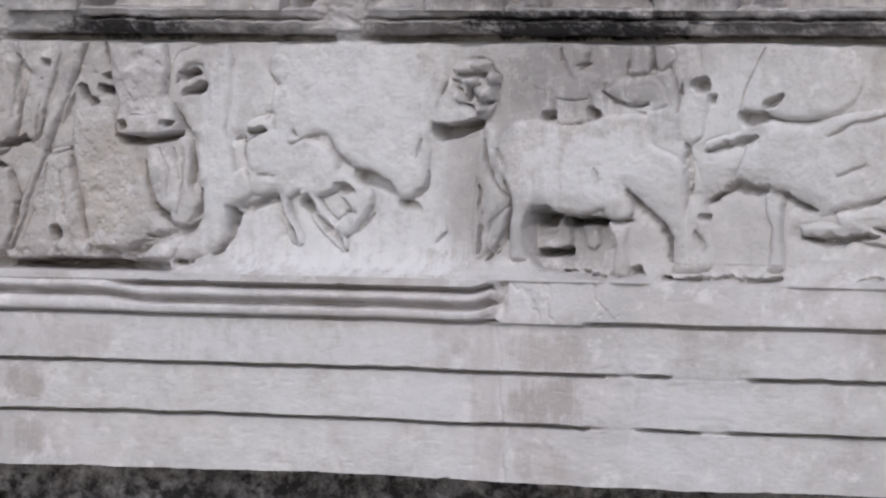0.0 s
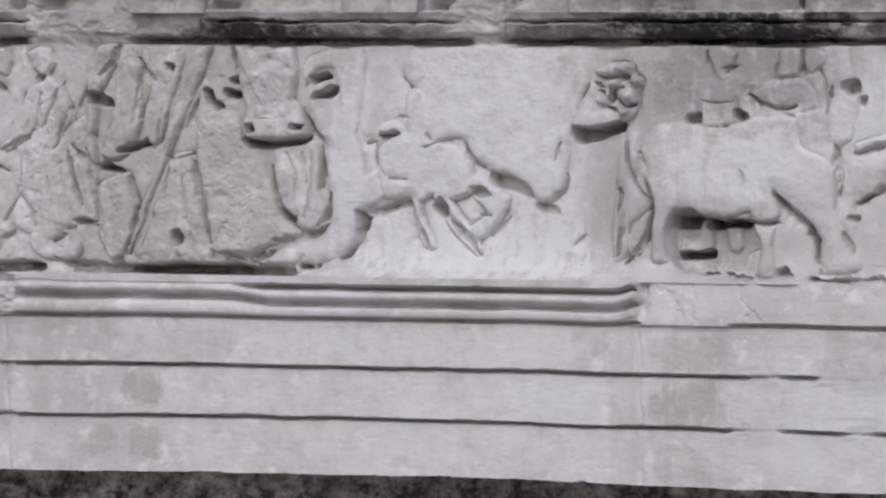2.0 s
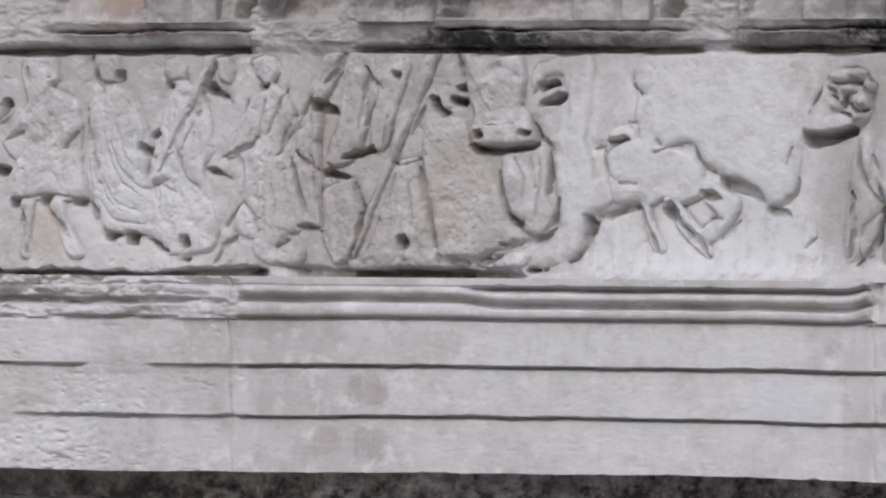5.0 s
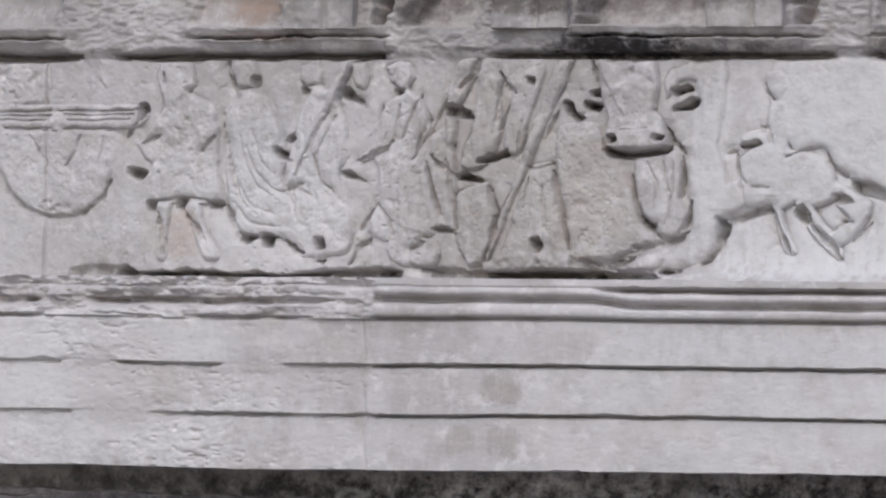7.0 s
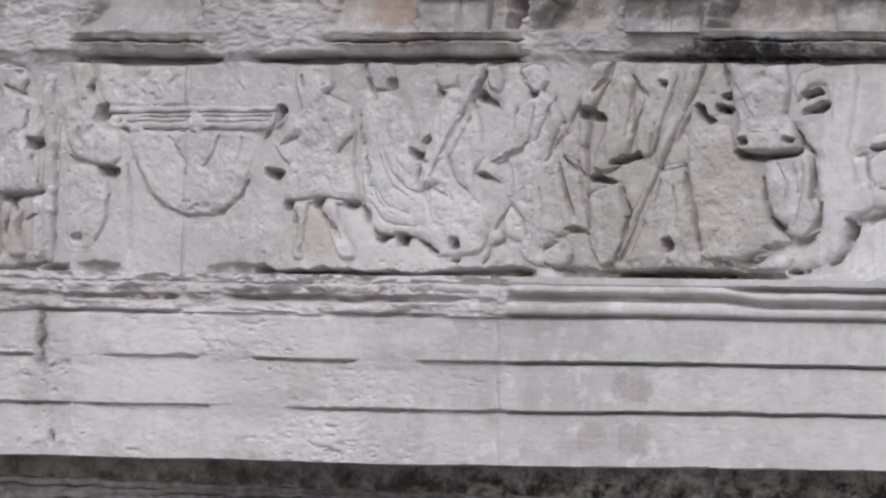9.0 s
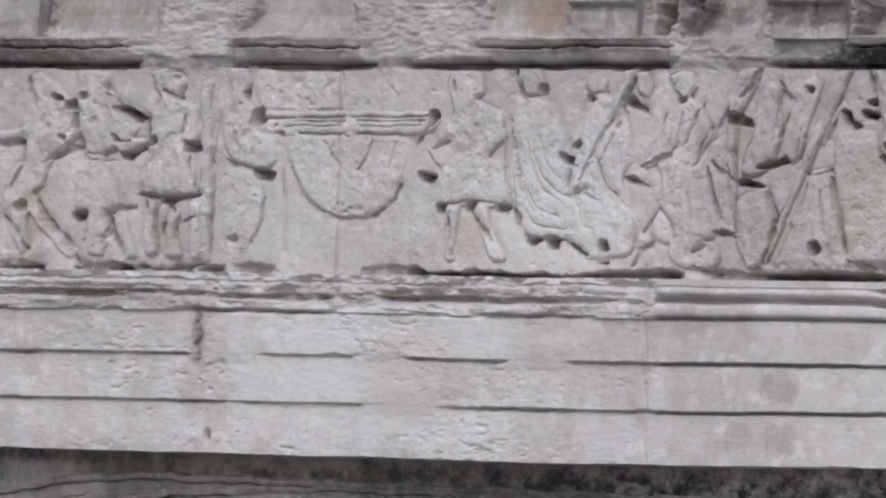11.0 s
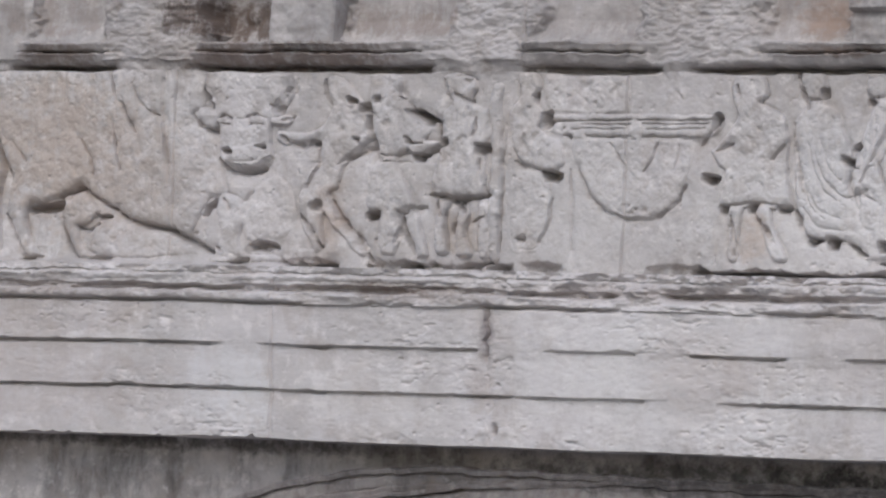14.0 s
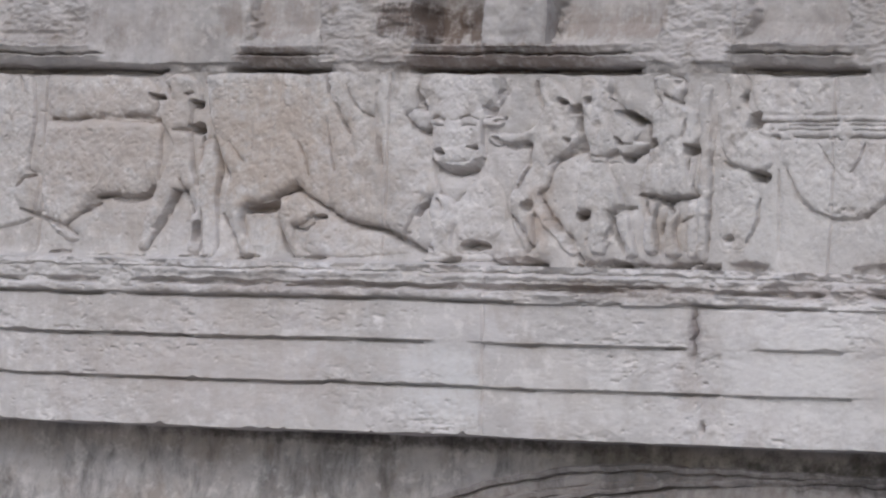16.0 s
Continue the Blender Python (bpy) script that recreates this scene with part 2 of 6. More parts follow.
# darker along the top right of the arch, paler lower left
m_arch = stone("archivolt_stone", (0.42, 0.385, 0.37), (0.17, 0.155, 0.15), 0.9, 0.7, 0.55, [(0.4, -0.60, 0.7, 0.05, SOOT_AND_SHADE, 0.6), (-1.0, -0.72, 0.3, 0.06, (0.5, 0.46, 0.44), 0.6)], 0.9)
m_soil = stone("paving_stone", (0.30, 0.28, 0.26), (0.18, 0.17, 0.16), 0.6, 0.4, 0.0, (), 0.5)

# ---- stone surfaces as depth fields over the front of the building ----
X0, X1 = -3.42, 3.92
TOP, BOTTOM = 0.581, -0.506
rng = np.random.default_rng(7)


def settle(x, z):
    """The courses narrow slightly to the right, as the old blocks have settled."""
    return z * (1 - 0.0145 * x) * (1 - 0.028 * np.exp(-(((x - 2.0) / 0.7) ** 2)) * (z < 0))


def smooth_noise(xs, zs, cx, cz):
    """Value noise between -1 and 1 over a grid, with cells of cx by cz metres."""
    gx, gz = (xs - xs[0]) / cx, (zs - zs[0]) / cz
    table = rng.uniform(-1, 1, (int(gz[-1]) + 3, int(gx[-1]) + 3))
    ix, iz = gx.astype(int), gz.astype(int)
    fx, fz = gx - ix, gz - iz
    fx, fz = fx * fx * (3 - 2 * fx), fz * fz * (3 - 2 * fz)
    a = table[np.ix_(iz, ix)] * (1 - fx) + table[np.ix_(iz, ix + 1)] * fx
    c = table[np.ix_(iz + 1, ix)] * (1 - fx) + table[np.ix_(iz + 1, ix + 1)] * fx
    return a * (1 - fz)[:, None] + c * fz[:, None]


def rubble(xs, zs, cell, octaves=4, flat=1.0):
    total, amp = 0, 1.0
    for k in range(octaves):
        total = total + amp * smooth_noise(xs, zs, cell / 2**k, cell * flat / 2**k)
        amp *= 0.55
    return total


def mesh_from(name, co, quads, material, parent=None, smooth=True, normals=None):
    me = bpy.data.meshes.new(name)
    me.vertices.add(len(co))
    me.vertices.foreach_set("co", np.asarray(co, np.float32).ravel())
    me.loops.add(4 * len(quads))
    me.loops.foreach_set("vertex_index", np.asarray(quads, np.int32).ravel())
    me.polygons.add(len(quads))
    me.polygons.foreach_set("loop_start", np.arange(len(quads), dtype=np.int32) * 4)
    me.polygons.foreach_set("use_smooth", np.full(len(quads), smooth))
    me.update(calc_edges=True)
    if normals is not None:
        me.normals_split_custom_set_from_vertices(normals)
    me.materials.append(material)
    ob = new(name, me)
    ob.parent = parent
    return ob


def sheet(name, xs, zs, depth, mask, back, material, parent=None, shift=None, lean=None):
    """A solid piece of stone: the cells of the depth field that mask names, with sides that reach back to y = back."""
    nz, nx = depth.shape
    gx, gz = np.meshgrid(xs, zs)
    z = settle(gx, gz) + (0 if shift is None else shift)
    front = np.stack([gx, -depth, z], -1).reshape(-1, 3)
    idx = np.arange(nz * nx).reshape(nz, nx)
    a, b, c, d = idx[:-1, :-1], idx[:-1, 1:], idx[1:, 1:], idx[1:, :-1]
    quads = np.stack([a, b, c, d], -1)[mask]
    pad = np.zeros((nz + 1, nx + 1), bool)
    pad[1:-1, 1:-1] = mask
    m = pad[1:-1, 1:-1]
    sides = []
    for p, q, near in ((a, b, pad[:-2, 1:-1]), (b, c, pad[1:-1, 2:]), (c, d, pad[2:, 1:-1]), (d, a, pad[1:-1, :-2])):
        edge = m & ~near
        sides.append(np.stack([p[edge], q[edge]], -1))
    sides = np.concatenate(sides)
    n = nz * nx
    behind = front.copy()
    behind[:, 1] = back
    rim = np.stack([sides[:, 1] + n, sides[:, 0] + n, sides[:, 0] + 2 * n, sides[:, 1] + 2 * n], -1)
    slope_z, slope_x = np.gradient(depth, zs, xs) if lean is None else lean
    facing = np.stack([-slope_x, -np.ones_like(depth), -slope_z], -1).reshape(-1, 3)
    facing /= np.linalg.norm(facing, axis=1)[:, None]
    facing = np.concatenate([facing, np.zeros((2 * n, 3))])
    faces = np.concatenate([quads, rim])
    used, inverse = np.unique(faces, return_inverse=True)
    return mesh_from(name, np.concatenate([front, front, behind])[used], inverse.reshape(-1, 4), material, parent, normals=facing[used])


def bumps(xs, *rows, soft=0.03):
    """How far each place along the front lies inside the stretches given (x0, x1), with soft ends."""
    total = np.zeros_like(xs)
    for x0, x1 in rows:
        s = np.clip(np.minimum(xs - x0, x1 - xs) / soft + 0.5, 0, 1)
        total = np.maximum(total, s * s * (3 - 2 * s))
    return total


# ---- the ground, the wall below and the arch under the architrave ----
def box_mesh(name, x0, x1, y0, y1, z0, z1, material, parent=None):
    bm = bmesh.new()
    bmesh.ops.create_cube(bm, size=1, matrix=Matrix.LocRotScale(((x0 + x1) / 2, (y0 + y1) / 2, (z0 + z1) / 2), None, (x1 - x0, y1 - y0, z1 - z0)))
    me = bpy.data.meshes.new(name)
    bm.to_mesh(me)
    bm.free()
    me.materials.append(material)
    ob = new(name, me)
    ob.parent = parent
    return ob


ground = tagged(box_mesh("ground", -400, 400, -400, 400, -9.3, -9.0, m_soil), "grey stone paving in front of the monument", "ground", kind="structure")

xs, zs = np.arange(X0, X1, 0.012), np.arange(-1.7, -0.46, 0.01)
gx, gz = np.meshgrid(xs, zs)
WALL_Y = 0.20
wall_depth = -WALL_Y + 0.012 * rubble(xs, zs, 0.16) + 0.006 * rubble(xs, zs, 0.03, 3)
ARCH_X, ARCH_TOP = -0.55, -0.574
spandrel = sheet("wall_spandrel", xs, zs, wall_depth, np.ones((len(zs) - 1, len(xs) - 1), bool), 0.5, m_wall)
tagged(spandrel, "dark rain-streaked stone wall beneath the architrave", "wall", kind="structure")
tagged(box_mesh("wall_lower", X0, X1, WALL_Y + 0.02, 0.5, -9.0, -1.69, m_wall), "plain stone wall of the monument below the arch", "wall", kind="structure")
tagged(box_mesh("wall_core", X0, X1, 0.26, 1.2, -9.0, 1.6, m_wall), "solid stone core behind the carved blocks", "wall", kind="structure")


def archivolt():
    """A shallow curved moulding of several bands that springs up under the architrave."""
    root = tagged(new("archivolt"), "grey weathered curved arch moulding beneath the architrave", "arch moulding")
    root.location = (ARCH_X, WALL_Y, ARCH_TOP)
    for name, centre, top, r, thick, y in (("bed", -0.05, -0.002, 2.3, 0.62, 0.152), ("outer_fillet", -0.05, 0.004, 2.3, 0.018, 0.120), ("outer_band", -0.05, -0.018, 2.35, 0.034, 0.140), ("middle_band", 0.30, -0.028, 4.4, 0.018, 0.128),
                                           ("inner_fillet", 0.62, -0.014, 5.6, 0.014, 0.116), ("face", 0.62, -0.032, 5.6, 0.60, 0.135)):
        co, quads = [], []
        steps = 120
        for k in range(steps + 1):
            x = -1.5 + 3.2 * k / steps
            w = 0.004 * math.sin(k * 1.7 + 40 * thick) * math.sin(k * 0.37) + 0.003 * math.sin(k * 0.61 + 90 * top)
            edge = top - max(0.0, centre - x) ** 2 / (2 * r) - 0.006 * max(0.0, x - centre)
            for down, yy in ((0, 0.26), (0, y), (0.3 * min(thick, 0.03), y - 0.007), (thick, y), (thick, 0.26)):
                co.append((x, yy + w - WALL_Y, edge - down + w))
        for k in range(steps):
            for j in range(4):
                p = 5 * k + j
                quads.append((p, p + 1, p + 6, p + 5))
        mesh_from(name, co, quads, m_arch, root, smooth=False)


archivolt()

# ---- the architrave: five blocks of a moulding and three fasciae ----
JOINTS = (X0, -1.135, -0.392, 0.968, 2.667, X1)
xs, zs = np.arange(X0, X1, 0.004), np.append(np.arange(BOTTOM, -0.0025, 0.0024), -0.002)
gx, gz = np.meshgrid(xs, zs)


def groove(z, half, deep, at=None):
    return deep * np.exp(-(((gz if at is None else at) - z) / half) ** 4)


h = np.select([gz > -0.112, gz > -0.2285, gz > -0.360], [np.full_like(gz, 0.062), np.full_like(gz, 0.050), np.full_like(gz, 0.036)], 0.022)
clean = bumps(xs, (1.0, 2.66))
right_block = bumps(xs, (2.667, 4.2))
old = 1 - np.maximum(clean, right_block)
# on the old blocks the mouldings waver and crumble; on the clean one they sweep up at the joint
bent = gz + old * 0.0050 * rubble(xs, zs, 0.10, 5, 0.5) - clean * 0.020 * np.clip((gx - 2.595) / 0.07, 0, 1) ** 2 + clean * 0.0012 * rubble(xs, zs, 0.10, 3)
crisp = np.clip((xs - 1.60) / 0.1, 0, 1)
h += np.where(bent > -0.022, 0.014 * crisp * clean + 0.007 * old + 0.004 * clean * (1 - crisp), 0)
broad = -0.053 - 0.014 * old - clean * (0.006 + 0.013 * crisp)
torus = 0.010 * np.sqrt(np.clip(1 - ((bent + 0.036 + 0.014 * clean * crisp) / 0.010) ** 2, 0, 1)) + 0.008 * np.sqrt(np.clip(1 - ((bent + 0.088) / 0.015) ** 2, 0, 1))
lip = crisp * clean + 0.08 * old
keep_mould = 1 - right_block
chipped = np.clip(1.1 - 1.5 * old * np.maximum(0, rubble(xs, zs, 0.22, 5, 0.3)), 0, 1)
keep_mould = keep_mould * chipped
lip = lip * chipped
h += torus * keep_mould - groove(-0.027 - 0.014 * old - 0.004 * clean, 0.0045, 0.035, bent) * lip - groove(broad, 0.0080, 0.032, bent) * keep_mould - groove(-0.1085, 0.0042, 0.032, 0.6 * gz + 0.4 * bent) * np.maximum(keep_mould, bumps(xs, (2.90, 4.2)))
h -= right_block * np.clip((gz + 0.10) / 0.10, 0, 1) * 0.016 * (gz > -0.112)
fray = gx + 0.03 * rubble(xs, zs, 0.06, 4)
gap1 = bumps(fray, (2.96, 3.01), (3.10, 3.30), (-1.32, -1.15), (-0.42, -0.17), (0.10, 0.24), (0.55, 0.74), soft=0.07)
gap2 = bumps(fray, (2.90, 3.03), (3.18, 3.24), (0.14, 0.37), (-0.30, -0.27), soft=0.07)
wear = 0.5 + 0.5 * rubble(xs, np.array([0.0, 0.1]), 0.09, 3)[0]
rag1, rag2 = (np.clip(1.3 - 1.15 * wear * old - gap, 0.0, 1) for gap in (gap1, gap2))
waver = (0.0014 + 0.0012 * old) * rubble(xs, np.array([0.0, 0.1]), 0.10, 4)[0]
fret = (0.0016 + 0.0008 * old) * rubble(xs, zs, 0.022, 3)
h -= groove(-0.2335 + waver + fret, 0.0036 - 0.0005 * old + 0.9 * waver, 0.030) * rag1 * (1 - 0.25 * old) + groove(-0.3645 - waver + fret, 0.0034 - 0.0005 * old - 0.9 * waver, 0.029) * rag2 * (1 - 0.25 * old)
# lost edges: the step at a worn line is filled and rounded off
for z0, gap, top, low in ((-0.2285, gap1, 0.050, 0.036), (-0.360, gap2, 0.036, 0.022)):
    blend = gap * np.clip(1 - np.abs(gz - z0) / (0.045 + 0.02 * rubble(xs, zs, 0.05, 3)), 0, 1) ** 0.5
    slope = low + (top - low) * np.clip((gz - z0 + 0.05) / 0.10, 0, 1)
    h = h * (1 - blend) + blend * slope
# chipped, spalled surfaces on the older blocks, broken ledge above
rough = 0.15 + 0.85 * old * np.clip(0.45 + 0.9 * rubble(xs, zs, 0.30, 3, 0.4), 0.05, 1.3)
h += rough * (0.0026 * rubble(xs, zs, 0.10, 5, 0.5) - 0.0100 * np.maximum(0, rubble(xs, zs, 0.060, 4, 0.32) - 0.70) + 0.0012 * rubble(xs, zs, 0.022, 2, 0.7))
h -= rough * 0.012 * np.maximum(0, rubble(xs, zs, 0.024, 2, 0.6) - 0.80)
h -= 0.010 * np.maximum(0, rubble(xs, zs, 0.16, 4, 0.5) - 0.7) * rough
broken = bumps(gx + 0.03 * rubble(xs, zs, 0.08, 3), (-0.35, 0.78)) * np.clip((gz + 0.12) / 0.05, 0, 1)
h -= broken * (0.022 + 0.024 * rubble(xs, zs, 0.10, 4, 0.45))
ledge = old * np.clip((gz + 0.035) / 0.02, 0, 1)
h += old * np.clip((gz + 0.115) / 0.02, 0, 1) * 0.005 * rubble(xs, zs, 0.05, 4, 0.6)
h -= ledge * 0.022 * np.maximum(0, rubble(xs, zs, 0.12, 4, 0.4))
h -= 0.05 * np.exp(-((gx - 2.667 - 0.01) / 0.012) ** 2) * np.clip((gz + 0.10) / 0.03, 0, 1) * 0.4
# the deep crack with its rusty hole
crack = -0.392 + 0.015 * rubble(zs, np.array([0.0, 0.1]), 0.06, 4)[0]
h -= (0.022 * np.exp(-((gx - crack[:, None]) / (0.0045 + 0.0025 * np.clip(rubble(zs, np.array([0.0, 0.1]), 0.05, 4)[0], 0, 1))[:, None]) ** 2) + 0.004 * np.exp(-((fray - crack[:, None]) / 0.030) ** 2) * np.clip(0.5 + rubble(xs, zs, 0.04, 3), 0, 1)) * np.clip((-gz - 0.10) / 0.02, 0, 1) * (0.15 + np.clip((gz + 0.27) / 0.03, 0, 1))
h -= 0.05 * np.exp(-((gx + 0.372) / 0.007) ** 2 - ((gz + 0.462) / 0.014) ** 2)
h += 0.008 * np.exp(-((gx + 0.33) / 0.02) ** 2 - ((gz + 0.465) / 0.012) ** 2) + 0.007 * np.exp(-((gx + 0.41) / 0.018) ** 2 - ((gz + 0.465) / 0.012) ** 2)
# fine cracks across the patched block
for x0, run in ((2.72, 0.9), (2.80, 0.45), (2.93, 0.15)):
    h -= 0.0038 * np.exp(-((fray - x0 + run * (gz + 0.03)) / 0.005) ** 2) * np.clip((gz + 0.105) / 0.01, 0, 1)
for j in JOINTS[1:-1]:
    if j != -0.392:
        h -= (0.006 + 0.005 * (j < 0)) * np.exp(-((gx - j + 0.004 * np.sin(gz * 40)) / 0.0036) ** 2)
edge = (0.0022 * rubble(xs, np.array([0.0, 0.1]), 0.12, 3)[0] + 0.010 * np.maximum(0, rubble(xs, np.array([0.0, 0.1]), 0.06, 3)[0] - 0.75))[None, :] * np.clip(1 - (gz - BOTTOM) / 0.02, 0, 1)
edge = edge + 0.0025 * rubble(xs, np.array([0.0, 0.1]), 0.35, 3)[0][None, :] * np.clip((-gz - 0.02) / 0.05, 0, 1)
NOTES = ("warm grey marble architrave block with spalled surface", "short marble architrave block ending at a deep crack", "pitted marble architrave block with a broken upper ledge",
         "smooth pale marble architrave block with crisp mouldings", "patched marble architrave block, its moulding worn away")
zc, xc = (zs[:-1] + zs[1:]) / 2, (xs[:-1] + xs[1:]) / 2
for left, right, note in zip(JOINTS, JOINTS[1:], NOTES):
    block = tagged(new("architrave_block"), note, "stone block", group="architrave blocks")
    here = (xc > left) & (xc <= right)
    sel = np.flatnonzero((xs >= left - 0.006) & (xs <= right + 0.006))
    for part_name, low, high in (("moulding", -0.112, 0.01), ("upper_fascia", -0.2285, -0.112), ("middle_fascia", -0.360, -0.2285), ("lower_fascia", -0.6, -0.360)):
        mask = (here[None, :] & ((zc > low) & (zc <= high))[:, None])
        cut = slice(sel[0], sel[-1] + 1)
        sheet(part_name, xs[cut], zs, h[:, cut], mask[:, sel[0]:sel[-1]], 0.24, m_fascia, block, edge[:, cut])

# ---- the cornice: broken mouldings, dentils and hollows above the frieze ----
xs, zs = np.arange(X0, X1, 0.005), np.arange(TOP, 0.93, 0.0035)
gx, gz = np.meshgrid(xs, zs)
u = gz - 0.588 + 0.0042 * rubble(xs, np.array([0.0, 0.1]), 0.16, 5)[0] + 0.0024 * rubble(xs, zs, 0.05, 3)
profile = np.select([u < 0.009, u < 0.036, u < 0.044, u < 0.050, u < 0.066, u < 0.076],
                    [-0.070 + 0 * u, 0.002 + 0.034 * np.sqrt(np.clip((u - 0.009) / 0.027, 0, 1)), 0.041 + 0 * u, 0.004 + 0 * u, 0.030 + 0.016 * np.sqrt(np.clip((u - 0.050) / 0.016, 0, 1)), 0.050 + 0 * u], 0.0)
ragged = gx + 0.035 * rubble(xs, zs, 0.09, 4)
whole = bumps(ragged, (-4, -2.70), (-2.11, -1.825), (-1.465, -0.70), (-0.315, 0.05), (0.435, 0.983), (1.509, 2.19), (2.311, 4.2), soft=0.09)
lower = bumps(ragged, (-4, -2.45), (-2.13, -1.825), (-1.465, -0.66), (-0.33, 0.07), (0.20, 0.983), (1.30, 2.20), (2.311, 4.2), soft=0.09)
plain = bumps(ragged, (-2.75, -2.10))
hollow = bumps(ragged, (-2.08, -1.84), (-1.47, -1.215), (-0.955, -0.58), (-0.29, 0.03), (0.44, 0.69), (0.935, 0.98), (1.02, 1.27), (1.53, 1.86), (2.11, 2.17), (2.33, 2.46), (2.70, 3.06), (3.29, 3.66))
deep = bumps(ragged, (-1.45, -1.215), (0.935, 0.98), (1.04, 1.27), (1.53, 1.86), (2.11, 2.17), (2.70, 3.06), (3.29, 3.66))
stony = 0.026 + 0.010 * rubble(xs, zs, 0.16, 5, 0.5) - 0.007 * np.abs(rubble(xs, zs, 0.05, 4, 0.4))
stony = stony * (1 - plain) + plain * (0.030 + 0.004 * rubble(xs, zs, 0.07, 3))
base = np.where(u < 0.020, lower * profile + (1 - lower) * np.minimum(stony, 0.008 + 0.55 * u + 0.006 * rubble(xs, zs, 0.045, 4, 0.6)), whole * profile + (1 - whole) * stony)
base += whole * np.where(u < 0.078, 0.0035 * rubble(xs, zs, 0.05, 4, 0.5), 0)
bow = np.clip((u - 0.072) / 0.07, 0, 1)
upper = stony * (1 - hollow) + hollow * (0.016 - 0.034 * bow - 0.100 * deep + 0.003 * rubble(xs, zs, 0.05, 3))
h = np.where(u < 0.076, base, upper)
for j in (-1.822, -0.345, 2.30, 0.99):
    h -= 0.014 * np.exp(-((gx - j) / 0.004) ** 2)
h += 0.02 * np.exp(-((gx + 1.36) / 0.03) ** 2 - ((gz - 0.76) / 0.03) ** 2) * np.clip(rubble(xs, zs, 0.03, 2) + 0.8, 0, 1)
CORNICE = (X0, -1.822, -0.345, 0.99, 2.30, X1)
NOTES = ("grey marble cornice block, mouldings partly smoothed away", "broken marble cornice block keeping a single dentil", "rough broken marble cornice block with a curved hollow",
         "shattered marble cornice block with dentils above", "marble cornice block blackened with soot below")
cover = np.interp(np.arange(X0, X1, 0.0023), xs, lower.mean(0))
DENTILS = ((-1.082, 0.116, 0), (0.813, 0.104, 1), (1.405, 0.106, 1), (1.985, 0.104, 1), (2.578, 0.106, 1), (3.17, 0.106, 1))
xc = (xs[:-1] + xs[1:]) / 2
zc = (zs[:-1] + zs[1:]) / 2


def dentil(x, half, capped, parent):
    """A dentil block with a worn face and, on some, a projecting cap."""
    bx, bz = np.arange(x - half, x + half, 0.006), np.arange(TOP + 0.074, 0.93, 0.006)
    face = 0.066 + 0.005 * rubble(bx, bz, 0.05, 4, 0.6)
    mx, mz = np.meshgrid(bx, bz)
    face -= 0.02 * np.clip(1 - (half - np.abs(mx - x)) / 0.012, 0, 1) ** 2
    if capped:
        face -= 0.018 * np.exp(-((mx - x - 0.02) / 0.008) ** 2)
        face += 0.030 * (mz > 0.748)
    sheet("dentil", bx, bz, face, np.ones((len(bz) - 1, len(bx) - 1), bool), 0.05, m_cornice, parent)


for left, right, note in zip(CORNICE, CORNICE[1:], NOTES):
    block = tagged(new("cornice_block"), note, "stone block", group="cornice blocks")
    here = (xc > left) & (xc <= right)
    sel = np.flatnonzero((xs >= left - 0.006) & (xs <= right + 0.006))
    cut = slice(sel[0], sel[-1] + 1)
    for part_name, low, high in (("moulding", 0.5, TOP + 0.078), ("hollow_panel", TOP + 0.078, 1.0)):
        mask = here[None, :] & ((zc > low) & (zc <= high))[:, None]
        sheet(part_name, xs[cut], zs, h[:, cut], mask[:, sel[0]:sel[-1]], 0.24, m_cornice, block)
    for x, half, capped in DENTILS:
        if left < x <= right:
            dentil(x, half, capped, block)
top_block = box_mesh("wall_upper", X0, X1, -0.03, 0.30, 0.955, 1.6, m_wall)
tagged(top_block, "projecting stone courses above the cornice", "wall", kind="structure")

# ---- the frieze: a field of carved figures ----
FX, FZ = np.arange(X0, X1, 0.0023), np.append(np.arange(-0.004, TOP, 0.0023), TOP)
field = 0.0025 * rubble(FX, FZ, 0.10, 4)
owner = np.zeros(field.shape, int)
gx, gz = np.meshgrid(FX, FZ)
# hand-carved and worn outlines: every stroke is bent a little and its height fades here and there
bent_x = gx + 0.0075 * rubble(FX, FZ, 0.070, 3) + 0.0007 * rubble(FX, FZ, 0.016, 2)
bent_z = gz + 0.0075 * rubble(FX, FZ, 0.070, 3) + 0.0007 * rubble(FX, FZ, 0.016, 2)
fade = np.clip(0.88 + 0.12 * rubble(FX, FZ, 0.16, 3), 0.5, 1.1)
things = []
nick_x, nick_z = (0.0040 * rubble(FX, FZ, 0.030, 3) for _ in range(2))
shag = rubble(FX, FZ, 0.022, 3)
chips = rubble(FX, FZ, 0.045, 4)
lost = np.clip(0.95 + 0.28 * rubble(FX, FZ, 0.22, 4), 0.45, 1.2)


carving = []


def window(x0, x1, z0, z1, bend=1.0):
    i0, i1 = np.searchsorted(FX, (x0, x1))
    k0, k1 = np.searchsorted(FZ, (z0, z1))
    w = (slice(k0, k1), slice(i0, i1))
    return w, gx[w] + bend * (bent_x[w] - gx[w]), gz[w] + bend * (bent_z[w] - gz[w])


def blurred(a, passes):
    for _ in range(passes):
        a = np.pad(a, 1, mode="edge")
        a = (a[:-2] + 2 * a[1:-1] + a[2:]) / 4
        a = (a[:, :-2] + 2 * a[:, 1:-1] + a[:, 2:]) / 4
    return a


